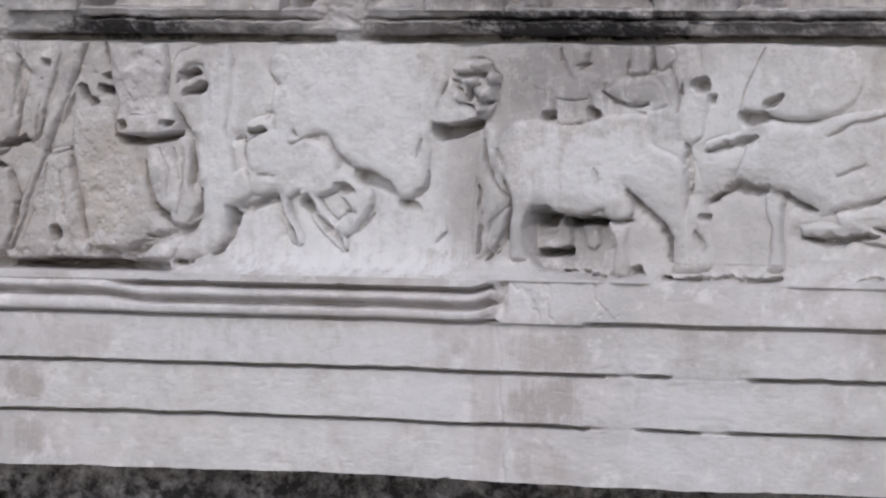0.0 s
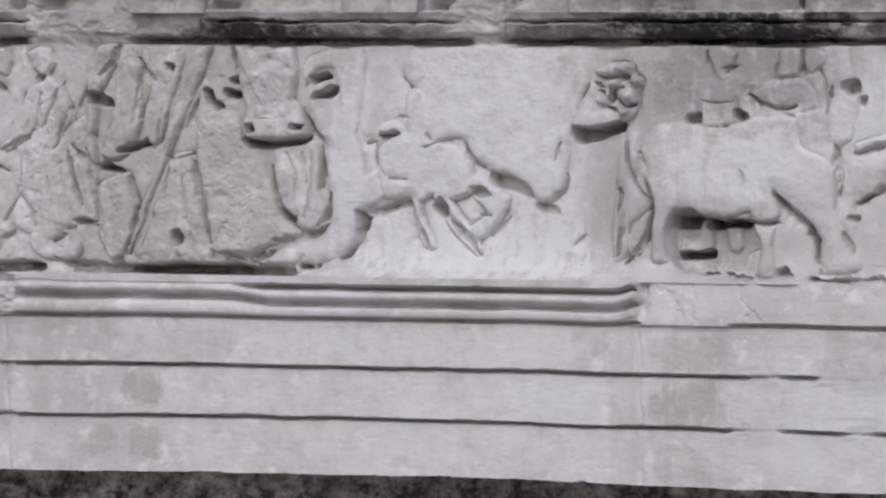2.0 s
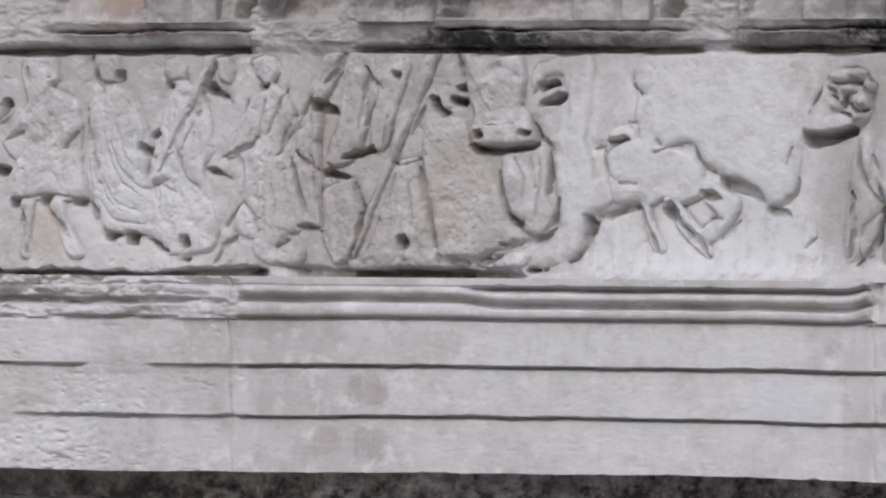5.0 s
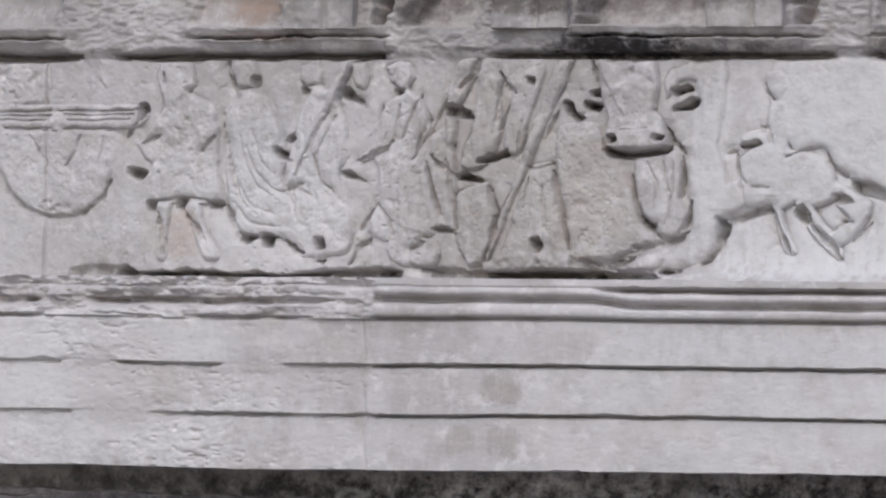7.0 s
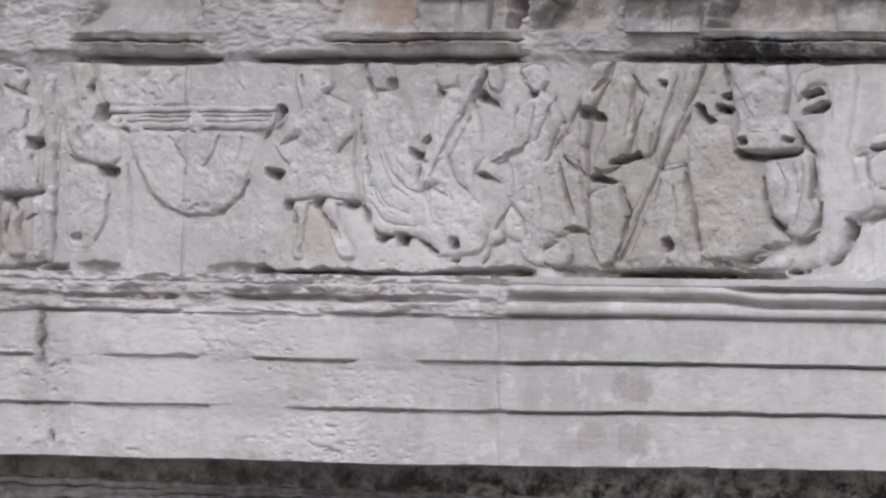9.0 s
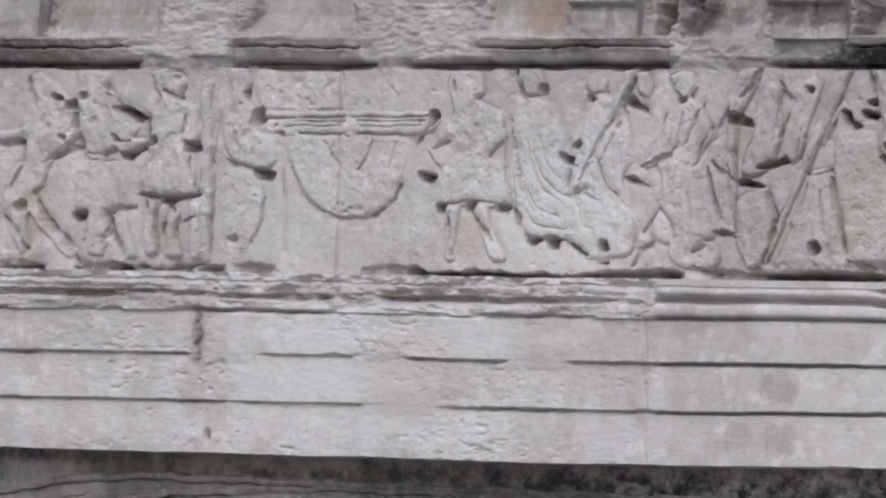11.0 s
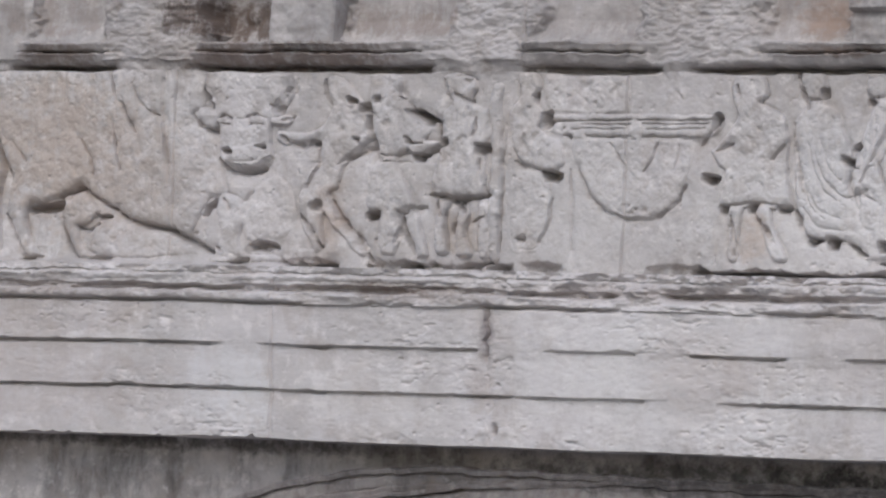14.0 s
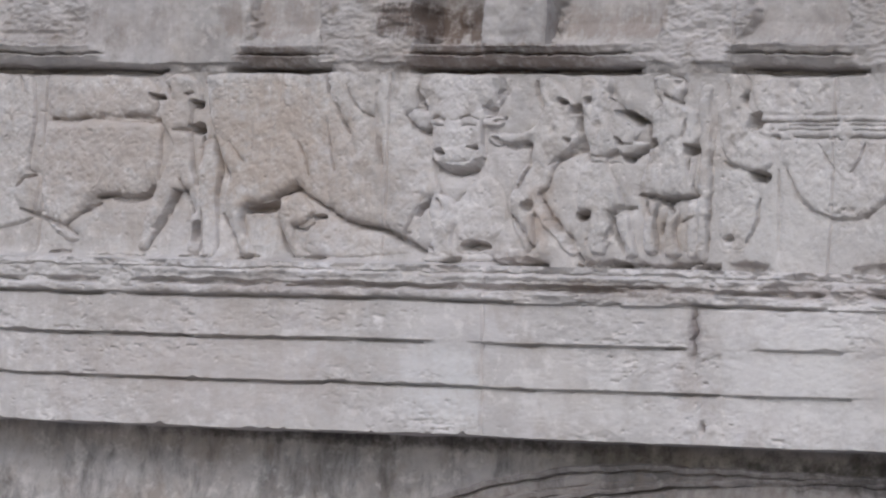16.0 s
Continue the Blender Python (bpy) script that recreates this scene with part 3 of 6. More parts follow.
def flowing(points, closed, steps=5):
    """Points along a smooth line through those given."""
    p = np.asarray(points, float)
    n = len(p)
    q = np.concatenate([p[-1:], p, p[:2]]) if closed else np.concatenate([2 * p[:1] - p[1:2], p, 2 * p[-1:] - p[-2:-1]])
    line = []
    for k in range(n if closed else n - 1):
        a, b, c, d = q[k:k + 4]
        for s in np.arange(steps) / steps:
            # a tight spline, so that corners stay corners
            line.append(b + s * s * (3 - 2 * s) * (c - b) + 0.30 * (s * (1 - s) ** 2 * (c - a) - s * s * (1 - s) * (d - b)))
    if not closed:
        line.append(p[-1])
    return np.array(line)


def line_distance(p, x, z, closed):
    best, along = np.full(x.shape, 9.0), np.zeros(x.shape)
    last = len(p) if closed else len(p) - 1
    for k in range(last):
        (ax, az), (bx, bz) = p[k], p[(k + 1) % len(p)]
        s = np.clip(((x - ax) * (bx - ax) + (z - az) * (bz - az)) / ((bx - ax) ** 2 + (bz - az) ** 2 + 1e-12), 0, 1)
        d = np.hypot(x - ax - s * (bx - ax), z - az - s * (bz - az))
        along = np.where(d < best, (k + s) / last, along)
        best = np.minimum(best, d)
    return best, along


def inner_distance(p, x, z):
    """How far each place lies inside a closed outline; negative outside."""
    inside = np.zeros(x.shape, bool)
    for (ax, az), (bx, bz) in zip(p, np.roll(p, -1, 0)):
        if az != bz:
            inside ^= ((az > z) != (bz > z)) & (x < (bx - ax) * (z - az) / (bz - az) + ax)
    return np.where(inside, 1, -1) * line_distance(p, x, z, True)[0]


class Relief:
    """One carved figure, raised from the frieze out of limbs and masses, with cuts and hollows."""

    def __init__(self, name, label, category):
        things.append((name, label, category))
        self.key = len(things)

    def raise_to(self, w, height):
        sub, who = field[w], owner[w]
        height = height * fade[w]
        soft = 0.006
        lift = np.clip(soft - np.abs(height - sub), 0, soft) ** 2 / (4 * soft)
        who[height > np.maximum(sub, 0.0035)] = self.key
        field[w] = np.where(height > 0.001, np.maximum(sub, height) + lift, sub)

    def limb(self, x0, z0, r0, x1, z1, r1, h):
        r = max(r0, r1)
        w, x, z = window(min(x0, x1) - r, max(x0, x1) + r, min(z0, z1) - r, max(z0, z1) + r, min(1.0, r / 0.03))
        s = np.clip(((x - x0) * (x1 - x0) + (z - z0) * (z1 - z0)) / ((x1 - x0) ** 2 + (z1 - z0) ** 2 + 1e-9), 0, 1)
        d = np.hypot(x - x0 - s * (x1 - x0), z - z0 - s * (z1 - z0)) / (r0 + s * (r1 - r0))
        self.raise_to(w, 0.74 * h * np.clip(1 - d**3.0, 0, 1) ** 0.62)

    def mass(self, x0, z0, rx, rz, h, turn=0.0):
        r = max(rx, rz)
        w, x, z = window(x0 - r, x0 + r, z0 - r, z0 + r)
        c, s = math.cos(radians(turn)), math.sin(radians(turn))
        d = np.hypot(((x - x0) * c + (z - z0) * s) / rx, ((z - z0) * c - (x - x0) * s) / rz)
        self.raise_to(w, 0.85 * h * np.clip(1 - d**3.4, 0, 1) ** 0.7)


    def shape(self, h, edge, *outline):
        """A flat raised form with a rounded rim: its outline runs smoothly through the corners given."""
        p = flowing(outline, True)
        w, x, z = window(p[:, 0].min() - 0.01, p[:, 0].max() + 0.01, p[:, 1].min() - 0.01, p[:, 1].max() + 0.01, 0.25)
        d = np.clip((inner_distance(p, x, z) + 0.0030 * chips[w]) / (0.75 * edge), 0, 1)
        h = min(h, 0.018 + 0.55 * (h - 0.018))
        self.raise_to(w, (0.50 + 0.004 / edge) * h * lost[w] * np.sqrt(1 - (1 - d) ** 2))

    def channel(self, half, deep, *line):
        carving.append(("channel", (half, deep, line)))

    def pit(self, deep, *outline):
        carving.append(("pit", (deep, outline)))

    def cut(self, *line):
        carving.append(("cut", line))


    def grain(self, x0, z0, rx, rz, count, h):
        carving.append(("grain", (x0, z0, rx, rz, count, h)))


def carve_cut(x0, z0, x1, z1, half, deep):
    """A narrow channel, steep above and easing out below."""
    r = 4 * half
    w, x, z = window(min(x0, x1) - r, max(x0, x1) + r, min(z0, z1) - r, max(z0, z1) + r)
    x, z = x + nick_x[w] * min(1.0, half / 0.006), z + nick_z[w] * min(1.0, half / 0.006)
    s = np.clip(((x - x0) * (x1 - x0) + (z - z0) * (z1 - z0)) / ((x1 - x0) ** 2 + (z1 - z0) ** 2 + 1e-9), 0, 1)
    off = z - z0 - s * (z1 - z0)
    d = np.hypot(x - x0 - s * (x1 - x0), off) * np.where(off < 0, 1.0, 1.2) * (1.15 + 0.35 * shag[w])
    taper = 0.55 + 0.45 * np.sin(np.pi * s)
    k = min(1.0, max(0.0, (deep - 0.009) / 0.010))
    sharp = 0.95 * np.exp(-((d / (0.72 * half * taper)) ** 3.2)) + 0.22 * np.exp(-((d / (1.7 * half)) ** 2))
    field[w] -= deep * taper * (k * sharp + (1 - k) * 0.55 * np.exp(-((d / (1.3 * half)) ** 2)))


def carve_channel(half, deep, line):
    """A drilled groove that follows a line, ragged and thinning out at its ends."""
    p = flowing(line, False)
    r = 4 * half
    w, x, z = window(p[:, 0].min() - r, p[:, 0].max() + r, p[:, 1].min() - r, p[:, 1].max() + r, 0.25)
    d, along = line_distance(p, x + 0.8 * nick_x[w] * min(1.0, half / 0.006), z + 0.8 * nick_z[w] * min(1.0, half / 0.006), False)
    width = 1.12 * half * (0.50 + 0.48 * np.sin(np.pi * along)) * np.clip(1.0 + 0.40 * shag[w], 0.35, 1.6)
    field[w] -= 1.12 * deep * np.clip(0.95 + 0.45 * chips[w], 0.25, 1.2) * (0.80 * np.exp(-((d / width) ** 3)) + 0.30 * np.exp(-((d / (2.9 * half)) ** 2)))


def carve_pit(deep, outline):
    """A hollow with an uneven rim, deepest under its upper lip."""
    p = flowing(outline, True)
    w, x, z = window(p[:, 0].min() - 0.02, p[:, 0].max() + 0.02, p[:, 1].min() - 0.02, p[:, 1].max() + 0.02, 0.25)
    d = inner_distance(p, x + 0.6 * nick_x[w], z + 0.6 * nick_z[w]) + 0.0025 * shag[w] + 0.0055
    rise = np.clip((z - p[:, 1].min()) / (np.ptp(p[:, 1]) + 1e-6), 0, 1)
    s = np.clip(d / 0.012, 0, 1)
    field[w] -= 1.95 * deep * s * s * (3 - 2 * s) * (0.60 + 0.40 * rise)


def carve_grain(x0, z0, rx, rz, count, h):
    for _ in range(count):
        a, r = rng.uniform(0, 2 * math.pi), math.sqrt(rng.uniform(0, 1))
        cx, cz, size = x0 + r * rx * math.cos(a), z0 + r * rz * math.sin(a), rng.uniform(0.005, 0.012)
        w, x, z = window(cx - 2 * size, cx + 2 * size, cz - 2 * size, cz + 2 * size)
        field[w] += h * rng.choice((-1.0, 0.7)) * np.exp(-((x - cx) ** 2 + (z - cz) ** 2) / size**2)


f = Relief("carved_ox", "eroded marble ox with its attendants in relief", "relief carving")
f.shape(0.034, 0.03, (3.259, 0.373), (3.322, 0.396), (3.391, 0.383), (3.453, 0.390), (3.535, 0.414), (3.627, 0.421), (3.670, 0.415), (3.671, 0.281), (3.672, 0.185), (3.618, 0.184), (3.550, 0.192), (3.495, 0.171), (3.454, 0.163), (3.441, 0.181), (3.399, 0.196), (3.357, 0.220), (3.302, 0.225), (3.260, 0.246), (3.239, 0.235), (3.260, 0.289), (3.273, 0.344))
f.shape(0.026, 0.014, (3.319, 0.229), (3.369, 0.216), (3.364, 0.115), (3.372, 0.033), (3.331, 0.030), (3.339, 0.114), (3.327, 0.182))
f.shape(0.016, 0.02, (3.321, 0.577), (3.383, 0.574), (3.534, 0.568), (3.562, 0.481), (3.535, 0.427), (3.453, 0.397), (3.384, 0.393), (3.322, 0.408), (3.262, 0.422), (3.273, 0.466), (3.300, 0.533))
f.shape(0.026, 0.012, (3.175, 0.342), (3.245, 0.362), (3.301, 0.368), (3.322, 0.354), (3.259, 0.339), (3.189, 0.315), (3.172, 0.323))
f.shape(0.03, 0.012, (3.406, 0.140), (3.454, 0.150), (3.509, 0.144), (3.577, 0.148), (3.629, 0.120), (3.618, 0.092), (3.537, 0.111), (3.427, 0.109))
f.shape(0.03, 0.014, (3.495, 0.178), (3.564, 0.196), (3.629, 0.184), (3.629, 0.133), (3.564, 0.138), (3.509, 0.142))
f.pit(0.035, (3.259, 0.411), (3.322, 0.414), (3.329, 0.396), (3.287, 0.379), (3.259, 0.391))
f.pit(0.026, (3.322, 0.432), (3.370, 0.453), (3.363, 0.436), (3.329, 0.417))
f.channel(0.0045, 0.018, (3.322, 0.401), (3.384, 0.389), (3.453, 0.395))
f.channel(0.0035, 0.012, (3.481, 0.353), (3.535, 0.384), (3.627, 0.408))
f.channel(0.003, 0.01, (3.259, 0.418), (3.280, 0.479), (3.321, 0.567))
f.channel(0.007, 0.032, (3.175, 0.318), (3.245, 0.335), (3.304, 0.352))
f.channel(0.01, 0.04, (3.179, 0.200), (3.218, 0.218), (3.253, 0.235), (3.302, 0.227), (3.364, 0.215), (3.406, 0.194), (3.447, 0.178))
f.channel(0.01, 0.042, (3.411, 0.115), (3.468, 0.103), (3.537, 0.112), (3.598, 0.122))
f.channel(0.005, 0.02, (3.495, 0.171), (3.536, 0.185), (3.618, 0.211))
f.channel(0.004, 0.012, (3.502, 0.259), (3.570, 0.286))
f.channel(0.006, 0.03, (3.565, 0.011), (3.619, 0.016))

f = Relief("carved_attendant", "weathered marble figure in a long robe walking behind the ram", "relief carving")
f.shape(0.022, 0.02, (3.047, 0.580), (3.153, 0.580), (3.167, 0.533), (3.182, 0.438), (3.168, 0.356), (3.133, 0.328), (3.112, 0.274), (3.033, 0.320), (3.026, 0.409), (3.047, 0.505))
f.shape(0.028, 0.02, (3.140, 0.315), (3.169, 0.220), (3.183, 0.138), (3.198, 0.030), (3.092, 0.021), (3.106, 0.096), (3.127, 0.165), (3.136, 0.233))
f.pit(0.035, (3.149, 0.489), (3.175, 0.492), (3.183, 0.465), (3.161, 0.454), (3.144, 0.471))
f.pit(0.02, (3.186, 0.449), (3.200, 0.451), (3.197, 0.427), (3.186, 0.430))
f.pit(0.02, (3.165, 0.165), (3.183, 0.163), (3.183, 0.149), (3.166, 0.149))
f.channel(0.006, 0.022, (3.126, 0.335), (3.136, 0.274), (3.140, 0.213))
f.channel(0.006, 0.02, (3.155, 0.122), (3.174, 0.077))
f.channel(0.004, 0.012, (3.090, 0.519), (3.111, 0.451))
f.channel(0.004, 0.012, (3.104, 0.410), (3.118, 0.478))
f.channel(0.009, 0.04, (3.078, 0.007), (3.148, 0.004), (3.247, 0.006), (3.365, 0.010))

f = Relief("carved_bystander", "low-relief bare torso seen behind the ram, softened by weather", "relief carving")
f.shape(0.03, 0.014, (2.809, 0.569), (2.831, 0.583), (2.860, 0.579), (2.882, 0.559), (2.875, 0.528), (2.860, 0.510), (2.904, 0.497), (2.918, 0.456), (2.926, 0.401), (2.889, 0.401), (2.885, 0.449), (2.875, 0.387), (2.802, 0.382), (2.795, 0.434), (2.780, 0.400), (2.756, 0.400), (2.766, 0.455), (2.787, 0.492), (2.824, 0.503), (2.809, 0.531))
f.channel(0.006, 0.02, (2.806, 0.565), (2.816, 0.538), (2.824, 0.510))
f.pit(0.03, (2.766, 0.407), (2.795, 0.410), (2.792, 0.390), (2.766, 0.393))
f.pit(0.03, (2.879, 0.421), (2.911, 0.411), (2.904, 0.397), (2.882, 0.401))
f.channel(0.003, 0.008, (2.802, 0.441), (2.846, 0.438), (2.875, 0.443))
f.channel(0.004, 0.01, (2.853, 0.520), (2.882, 0.528))

f = Relief("carved_bystander", "worn head in very low relief behind the ram", "relief carving")
f.shape(0.014, 0.02, (2.721, 0.551), (2.765, 0.565), (2.795, 0.531), (2.787, 0.476), (2.744, 0.462), (2.714, 0.503))

f = Relief("carved_bystander", "low-relief companion figures behind the ram, heads worn away", "relief carving")
f.shape(0.02, 0.015, (2.990, 0.573), (3.040, 0.573), (3.047, 0.546), (3.033, 0.505), (2.975, 0.497), (2.983, 0.539))
f.shape(0.02, 0.015, (3.047, 0.576), (3.104, 0.573), (3.111, 0.532), (3.068, 0.498), (3.047, 0.518))
f.shape(0.026, 0.016, (2.918, 0.456), (2.976, 0.491), (3.061, 0.491), (3.090, 0.423), (3.033, 0.409), (2.976, 0.420), (2.940, 0.433))
f.channel(0.006, 0.026, (2.915, 0.456), (2.947, 0.436), (2.990, 0.422), (3.030, 0.430))
f.channel(0.005, 0.016, (2.983, 0.532), (2.978, 0.498))
f.channel(0.005, 0.018, (3.044, 0.566), (3.050, 0.505))

f = Relief("carved_ram", "standing marble ram with curled horns, relief carving", "relief carving")
f.shape(0.045, 0.022, (2.692, 0.385), (2.759, 0.387), (2.810, 0.378), (2.861, 0.381), (2.911, 0.397), (2.969, 0.406), (3.019, 0.405), (3.036, 0.389), (3.048, 0.334), (3.105, 0.308), (3.126, 0.274), (3.129, 0.212), (3.137, 0.138), (3.151, 0.029), (3.099, 0.021), (3.091, 0.096), (3.063, 0.143), (3.020, 0.170), (2.977, 0.217), (2.991, 0.162), (2.962, 0.146), (2.919, 0.172), (2.876, 0.161), (2.810, 0.157), (2.774, 0.167), (2.737, 0.178), (2.718, 0.151), (2.712, 0.089), (2.723, 0.048), (2.679, 0.040), (2.676, 0.130), (2.678, 0.178), (2.671, 0.226), (2.649, 0.267), (2.638, 0.316), (2.656, 0.357))
f.shape(0.05, 0.015, (2.922, 0.202), (2.969, 0.217), (2.991, 0.176), (2.984, 0.149), (2.941, 0.141), (2.922, 0.168))
f.shape(0.03, 0.014, (2.934, 0.141), (2.984, 0.142), (2.977, 0.094), (2.989, 0.014), (2.941, 0.013), (2.948, 0.079))
f.shape(0.03, 0.012, (2.630, 0.129), (2.668, 0.168), (2.674, 0.130), (2.656, 0.074), (2.627, 0.048), (2.619, 0.087))
f.shape(0.022, 0.02, (2.604, 0.371), (2.633, 0.378), (2.656, 0.323), (2.663, 0.240), (2.671, 0.185), (2.627, 0.136), (2.612, 0.059), (2.582, 0.045), (2.579, 0.156), (2.589, 0.267))
f.shape(0.052, 0.014, (2.536, 0.516), (2.559, 0.536), (2.611, 0.533), (2.638, 0.488), (2.641, 0.440), (2.626, 0.399), (2.596, 0.386), (2.537, 0.374), (2.484, 0.374), (2.472, 0.390), (2.489, 0.432), (2.514, 0.474))
f.shape(0.022, 0.01, (2.783, 0.148), (2.810, 0.151), (2.821, 0.105), (2.811, 0.070), (2.745, 0.076), (2.742, 0.110), (2.781, 0.115))
f.shape(0.022, 0.01, (2.850, 0.146), (2.883, 0.140), (2.898, 0.092), (2.883, 0.067), (2.862, 0.078))
f.mass(2.559, 0.516, 0.021, 0.018, 0.07)
f.mass(2.603, 0.521, 0.022, 0.020, 0.07)
f.mass(2.630, 0.488, 0.019, 0.017, 0.068)
f.mass(2.620, 0.452, 0.019, 0.017, 0.066)
f.mass(2.581, 0.481, 0.019, 0.017, 0.074)
f.mass(2.554, 0.449, 0.019, 0.017, 0.068)
f.mass(2.604, 0.419, 0.019, 0.017, 0.066)
f.channel(0.004, 0.026, (2.548, 0.504), (2.581, 0.495), (2.618, 0.502))
f.channel(0.004, 0.028, (2.544, 0.467), (2.559, 0.453), (2.574, 0.440), (2.581, 0.467), (2.603, 0.474))
f.channel(0.004, 0.026, (2.589, 0.447), (2.611, 0.426), (2.633, 0.433))
f.channel(0.004, 0.022, (2.566, 0.426), (2.596, 0.412))
f.channel(0.0035, 0.022, (2.603, 0.509), (2.633, 0.482))
f.channel(0.0035, 0.022, (2.536, 0.488), (2.554, 0.474))
f.pit(0.05, (2.474, 0.376), (2.537, 0.374), (2.596, 0.389), (2.605, 0.371), (2.567, 0.356), (2.507, 0.338), (2.477, 0.343))
f.channel(0.0045, 0.016, (2.608, 0.350), (2.619, 0.281), (2.638, 0.233), (2.671, 0.196))
f.channel(0.006, 0.024, (2.675, 0.192), (2.678, 0.150), (2.664, 0.102), (2.634, 0.062), (2.612, 0.045))
f.channel(0.006, 0.018, (2.594, 0.225), (2.600, 0.142), (2.591, 0.059))
f.pit(0.026, (2.727, 0.166), (2.774, 0.178), (2.818, 0.151), (2.898, 0.147), (2.922, 0.154), (2.941, 0.114), (2.951, 0.085), (2.917, 0.068), (2.898, 0.021), (2.811, 0.019), (2.752, 0.029), (2.730, 0.055), (2.717, 0.110))
f.pit(0.045, (2.730, 0.158), (2.783, 0.159), (2.781, 0.134), (2.730, 0.132))
f.pit(0.045, (2.803, 0.154), (2.854, 0.152), (2.908, 0.153), (2.905, 0.134), (2.854, 0.135), (2.811, 0.129))
f.pit(0.045, (2.738, 0.071), (2.818, 0.076), (2.815, 0.056), (2.745, 0.055))
f.channel(0.008, 0.04, (2.811, 0.019), (2.862, 0.015), (2.934, 0.008))
f.channel(0.009, 0.038, (2.977, 0.220), (3.003, 0.187), (3.034, 0.166), (3.066, 0.136), (3.086, 0.096), (3.092, 0.048))
f.pit(0.03, (2.995, 0.028), (3.020, 0.034), (3.035, 0.015), (2.995, 0.012))
f.channel(0.005, 0.014, (2.897, 0.271), (2.907, 0.237))
f.channel(0.005, 0.012, (2.648, 0.316), (2.656, 0.281))
f.channel(0.004, 0.02, (2.919, 0.154), (2.955, 0.141), (2.991, 0.146))

f = Relief("plain_patch", "smooth plain patch of lost carving on the frieze", "relief carving")
f.shape(0.026, 0.03, (2.048, 0.569), (2.172, 0.575), (2.295, 0.573), (2.476, 0.571), (2.536, 0.564), (2.529, 0.515), (2.492, 0.446), (2.469, 0.383), (2.465, 0.279), (2.450, 0.216), (2.402, 0.188), (2.382, 0.191), (2.372, 0.222), (2.326, 0.252), (2.272, 0.265), (2.219, 0.290), (2.196, 0.325), (2.180, 0.345), (2.111, 0.338), (2.079, 0.372), (2.048, 0.414), (2.040, 0.471))
f.pit(0.03, (2.262, 0.265), (2.311, 0.256), (2.359, 0.233), (2.372, 0.201), (2.341, 0.210), (2.295, 0.224), (2.268, 0.237))
f.channel(0.006, 0.02, (2.196, 0.332), (2.211, 0.297), (2.249, 0.271))
f.channel(0.005, 0.022, (2.382, 0.183), (2.417, 0.191), (2.447, 0.216), (2.459, 0.258))
f.pit(0.025, (2.216, 0.223), (2.242, 0.227), (2.265, 0.206), (2.234, 0.199))
f.channel(0.004, 0.012, (2.424, 0.292), (2.444, 0.334))
f.channel(0.004, 0.012, (2.234, 0.157), (2.265, 0.156))
f.channel(0.006, 0.015, (2.265, 0.108), (2.311, 0.151))
f.channel(0.005, 0.012, (2.478, 0.084), (2.504, 0.110))
f.pit(0.02, (2.384, 0.186), (2.425, 0.181), (2.440, 0.164), (2.387, 0.164))

f = Relief("carved_walker", "eroded marble figure striding beside the frontal ox", "relief carving")
f.shape(0.03, 0.016, (2.033, 0.541), (2.064, 0.552), (2.095, 0.534), (2.092, 0.499), (2.072, 0.471), (2.095, 0.450), (2.103, 0.401), (2.095, 0.345), (2.142, 0.338), (2.196, 0.311), (2.219, 0.276), (2.219, 0.220), (2.173, 0.191), (2.118, 0.204), (2.080, 0.183), (2.048, 0.196), (1.986, 0.195), (1.970, 0.244), (1.962, 0.315), (2.001, 0.351), (2.025, 0.379), (2.033, 0.428), (2.040, 0.471), (2.025, 0.506))
f.shape(0.034, 0.01, (1.970, 0.378), (2.017, 0.393), (2.040, 0.365), (2.009, 0.351), (1.970, 0.355))
f.shape(0.028, 0.012, (2.048, 0.203), (2.080, 0.197), (2.095, 0.141), (2.119, 0.078), (2.088, 0.077), (2.067, 0.126))
f.shape(0.028, 0.012, (2.111, 0.204), (2.149, 0.212), (2.188, 0.156), (2.242, 0.080), (2.234, 0.052), (2.196, 0.086), (2.150, 0.135))
f.shape(0.022, 0.014, (2.219, 0.262), (2.311, 0.207), (2.296, 0.151), (2.234, 0.094), (2.204, 0.121), (2.250, 0.164), (2.219, 0.206))
f.shape(0.022, 0.014, (1.923, 0.244), (1.962, 0.259), (1.986, 0.202), (1.931, 0.166), (1.899, 0.145), (1.907, 0.201))
f.channel(0.006, 0.022, (2.025, 0.515), (2.040, 0.485), (2.056, 0.473))
f.pit(0.026, (1.967, 0.354), (2.014, 0.361), (2.025, 0.351), (1.978, 0.346))
f.channel(0.005, 0.018, (1.931, 0.334), (1.954, 0.337))
f.channel(0.0045, 0.016, (1.954, 0.329), (1.962, 0.287), (1.981, 0.253))
f.channel(0.004, 0.012, (2.001, 0.245), (2.045, 0.243))
f.channel(0.005, 0.014, (2.017, 0.400), (2.040, 0.393), (2.048, 0.358))
f.channel(0.009, 0.034, (1.910, 0.116), (1.939, 0.152), (1.986, 0.171), (2.048, 0.186))
f.channel(0.007, 0.028, (2.061, 0.182), (2.077, 0.133), (2.098, 0.080))
f.pit(0.03, (2.114, 0.176), (2.134, 0.198), (2.157, 0.163), (2.142, 0.146))
f.channel(0.008, 0.032, (2.142, 0.177), (2.173, 0.135), (2.219, 0.087), (2.238, 0.059))
f.channel(0.004, 0.014, (2.087, 0.323), (2.126, 0.338), (2.165, 0.345))
f.pit(0.03, (1.904, 0.159), (1.923, 0.156), (1.931, 0.124), (1.907, 0.116))

f = Relief("carved_frontal_ox", "marble ox facing outward with a square muzzle, deep relief", "relief carving")
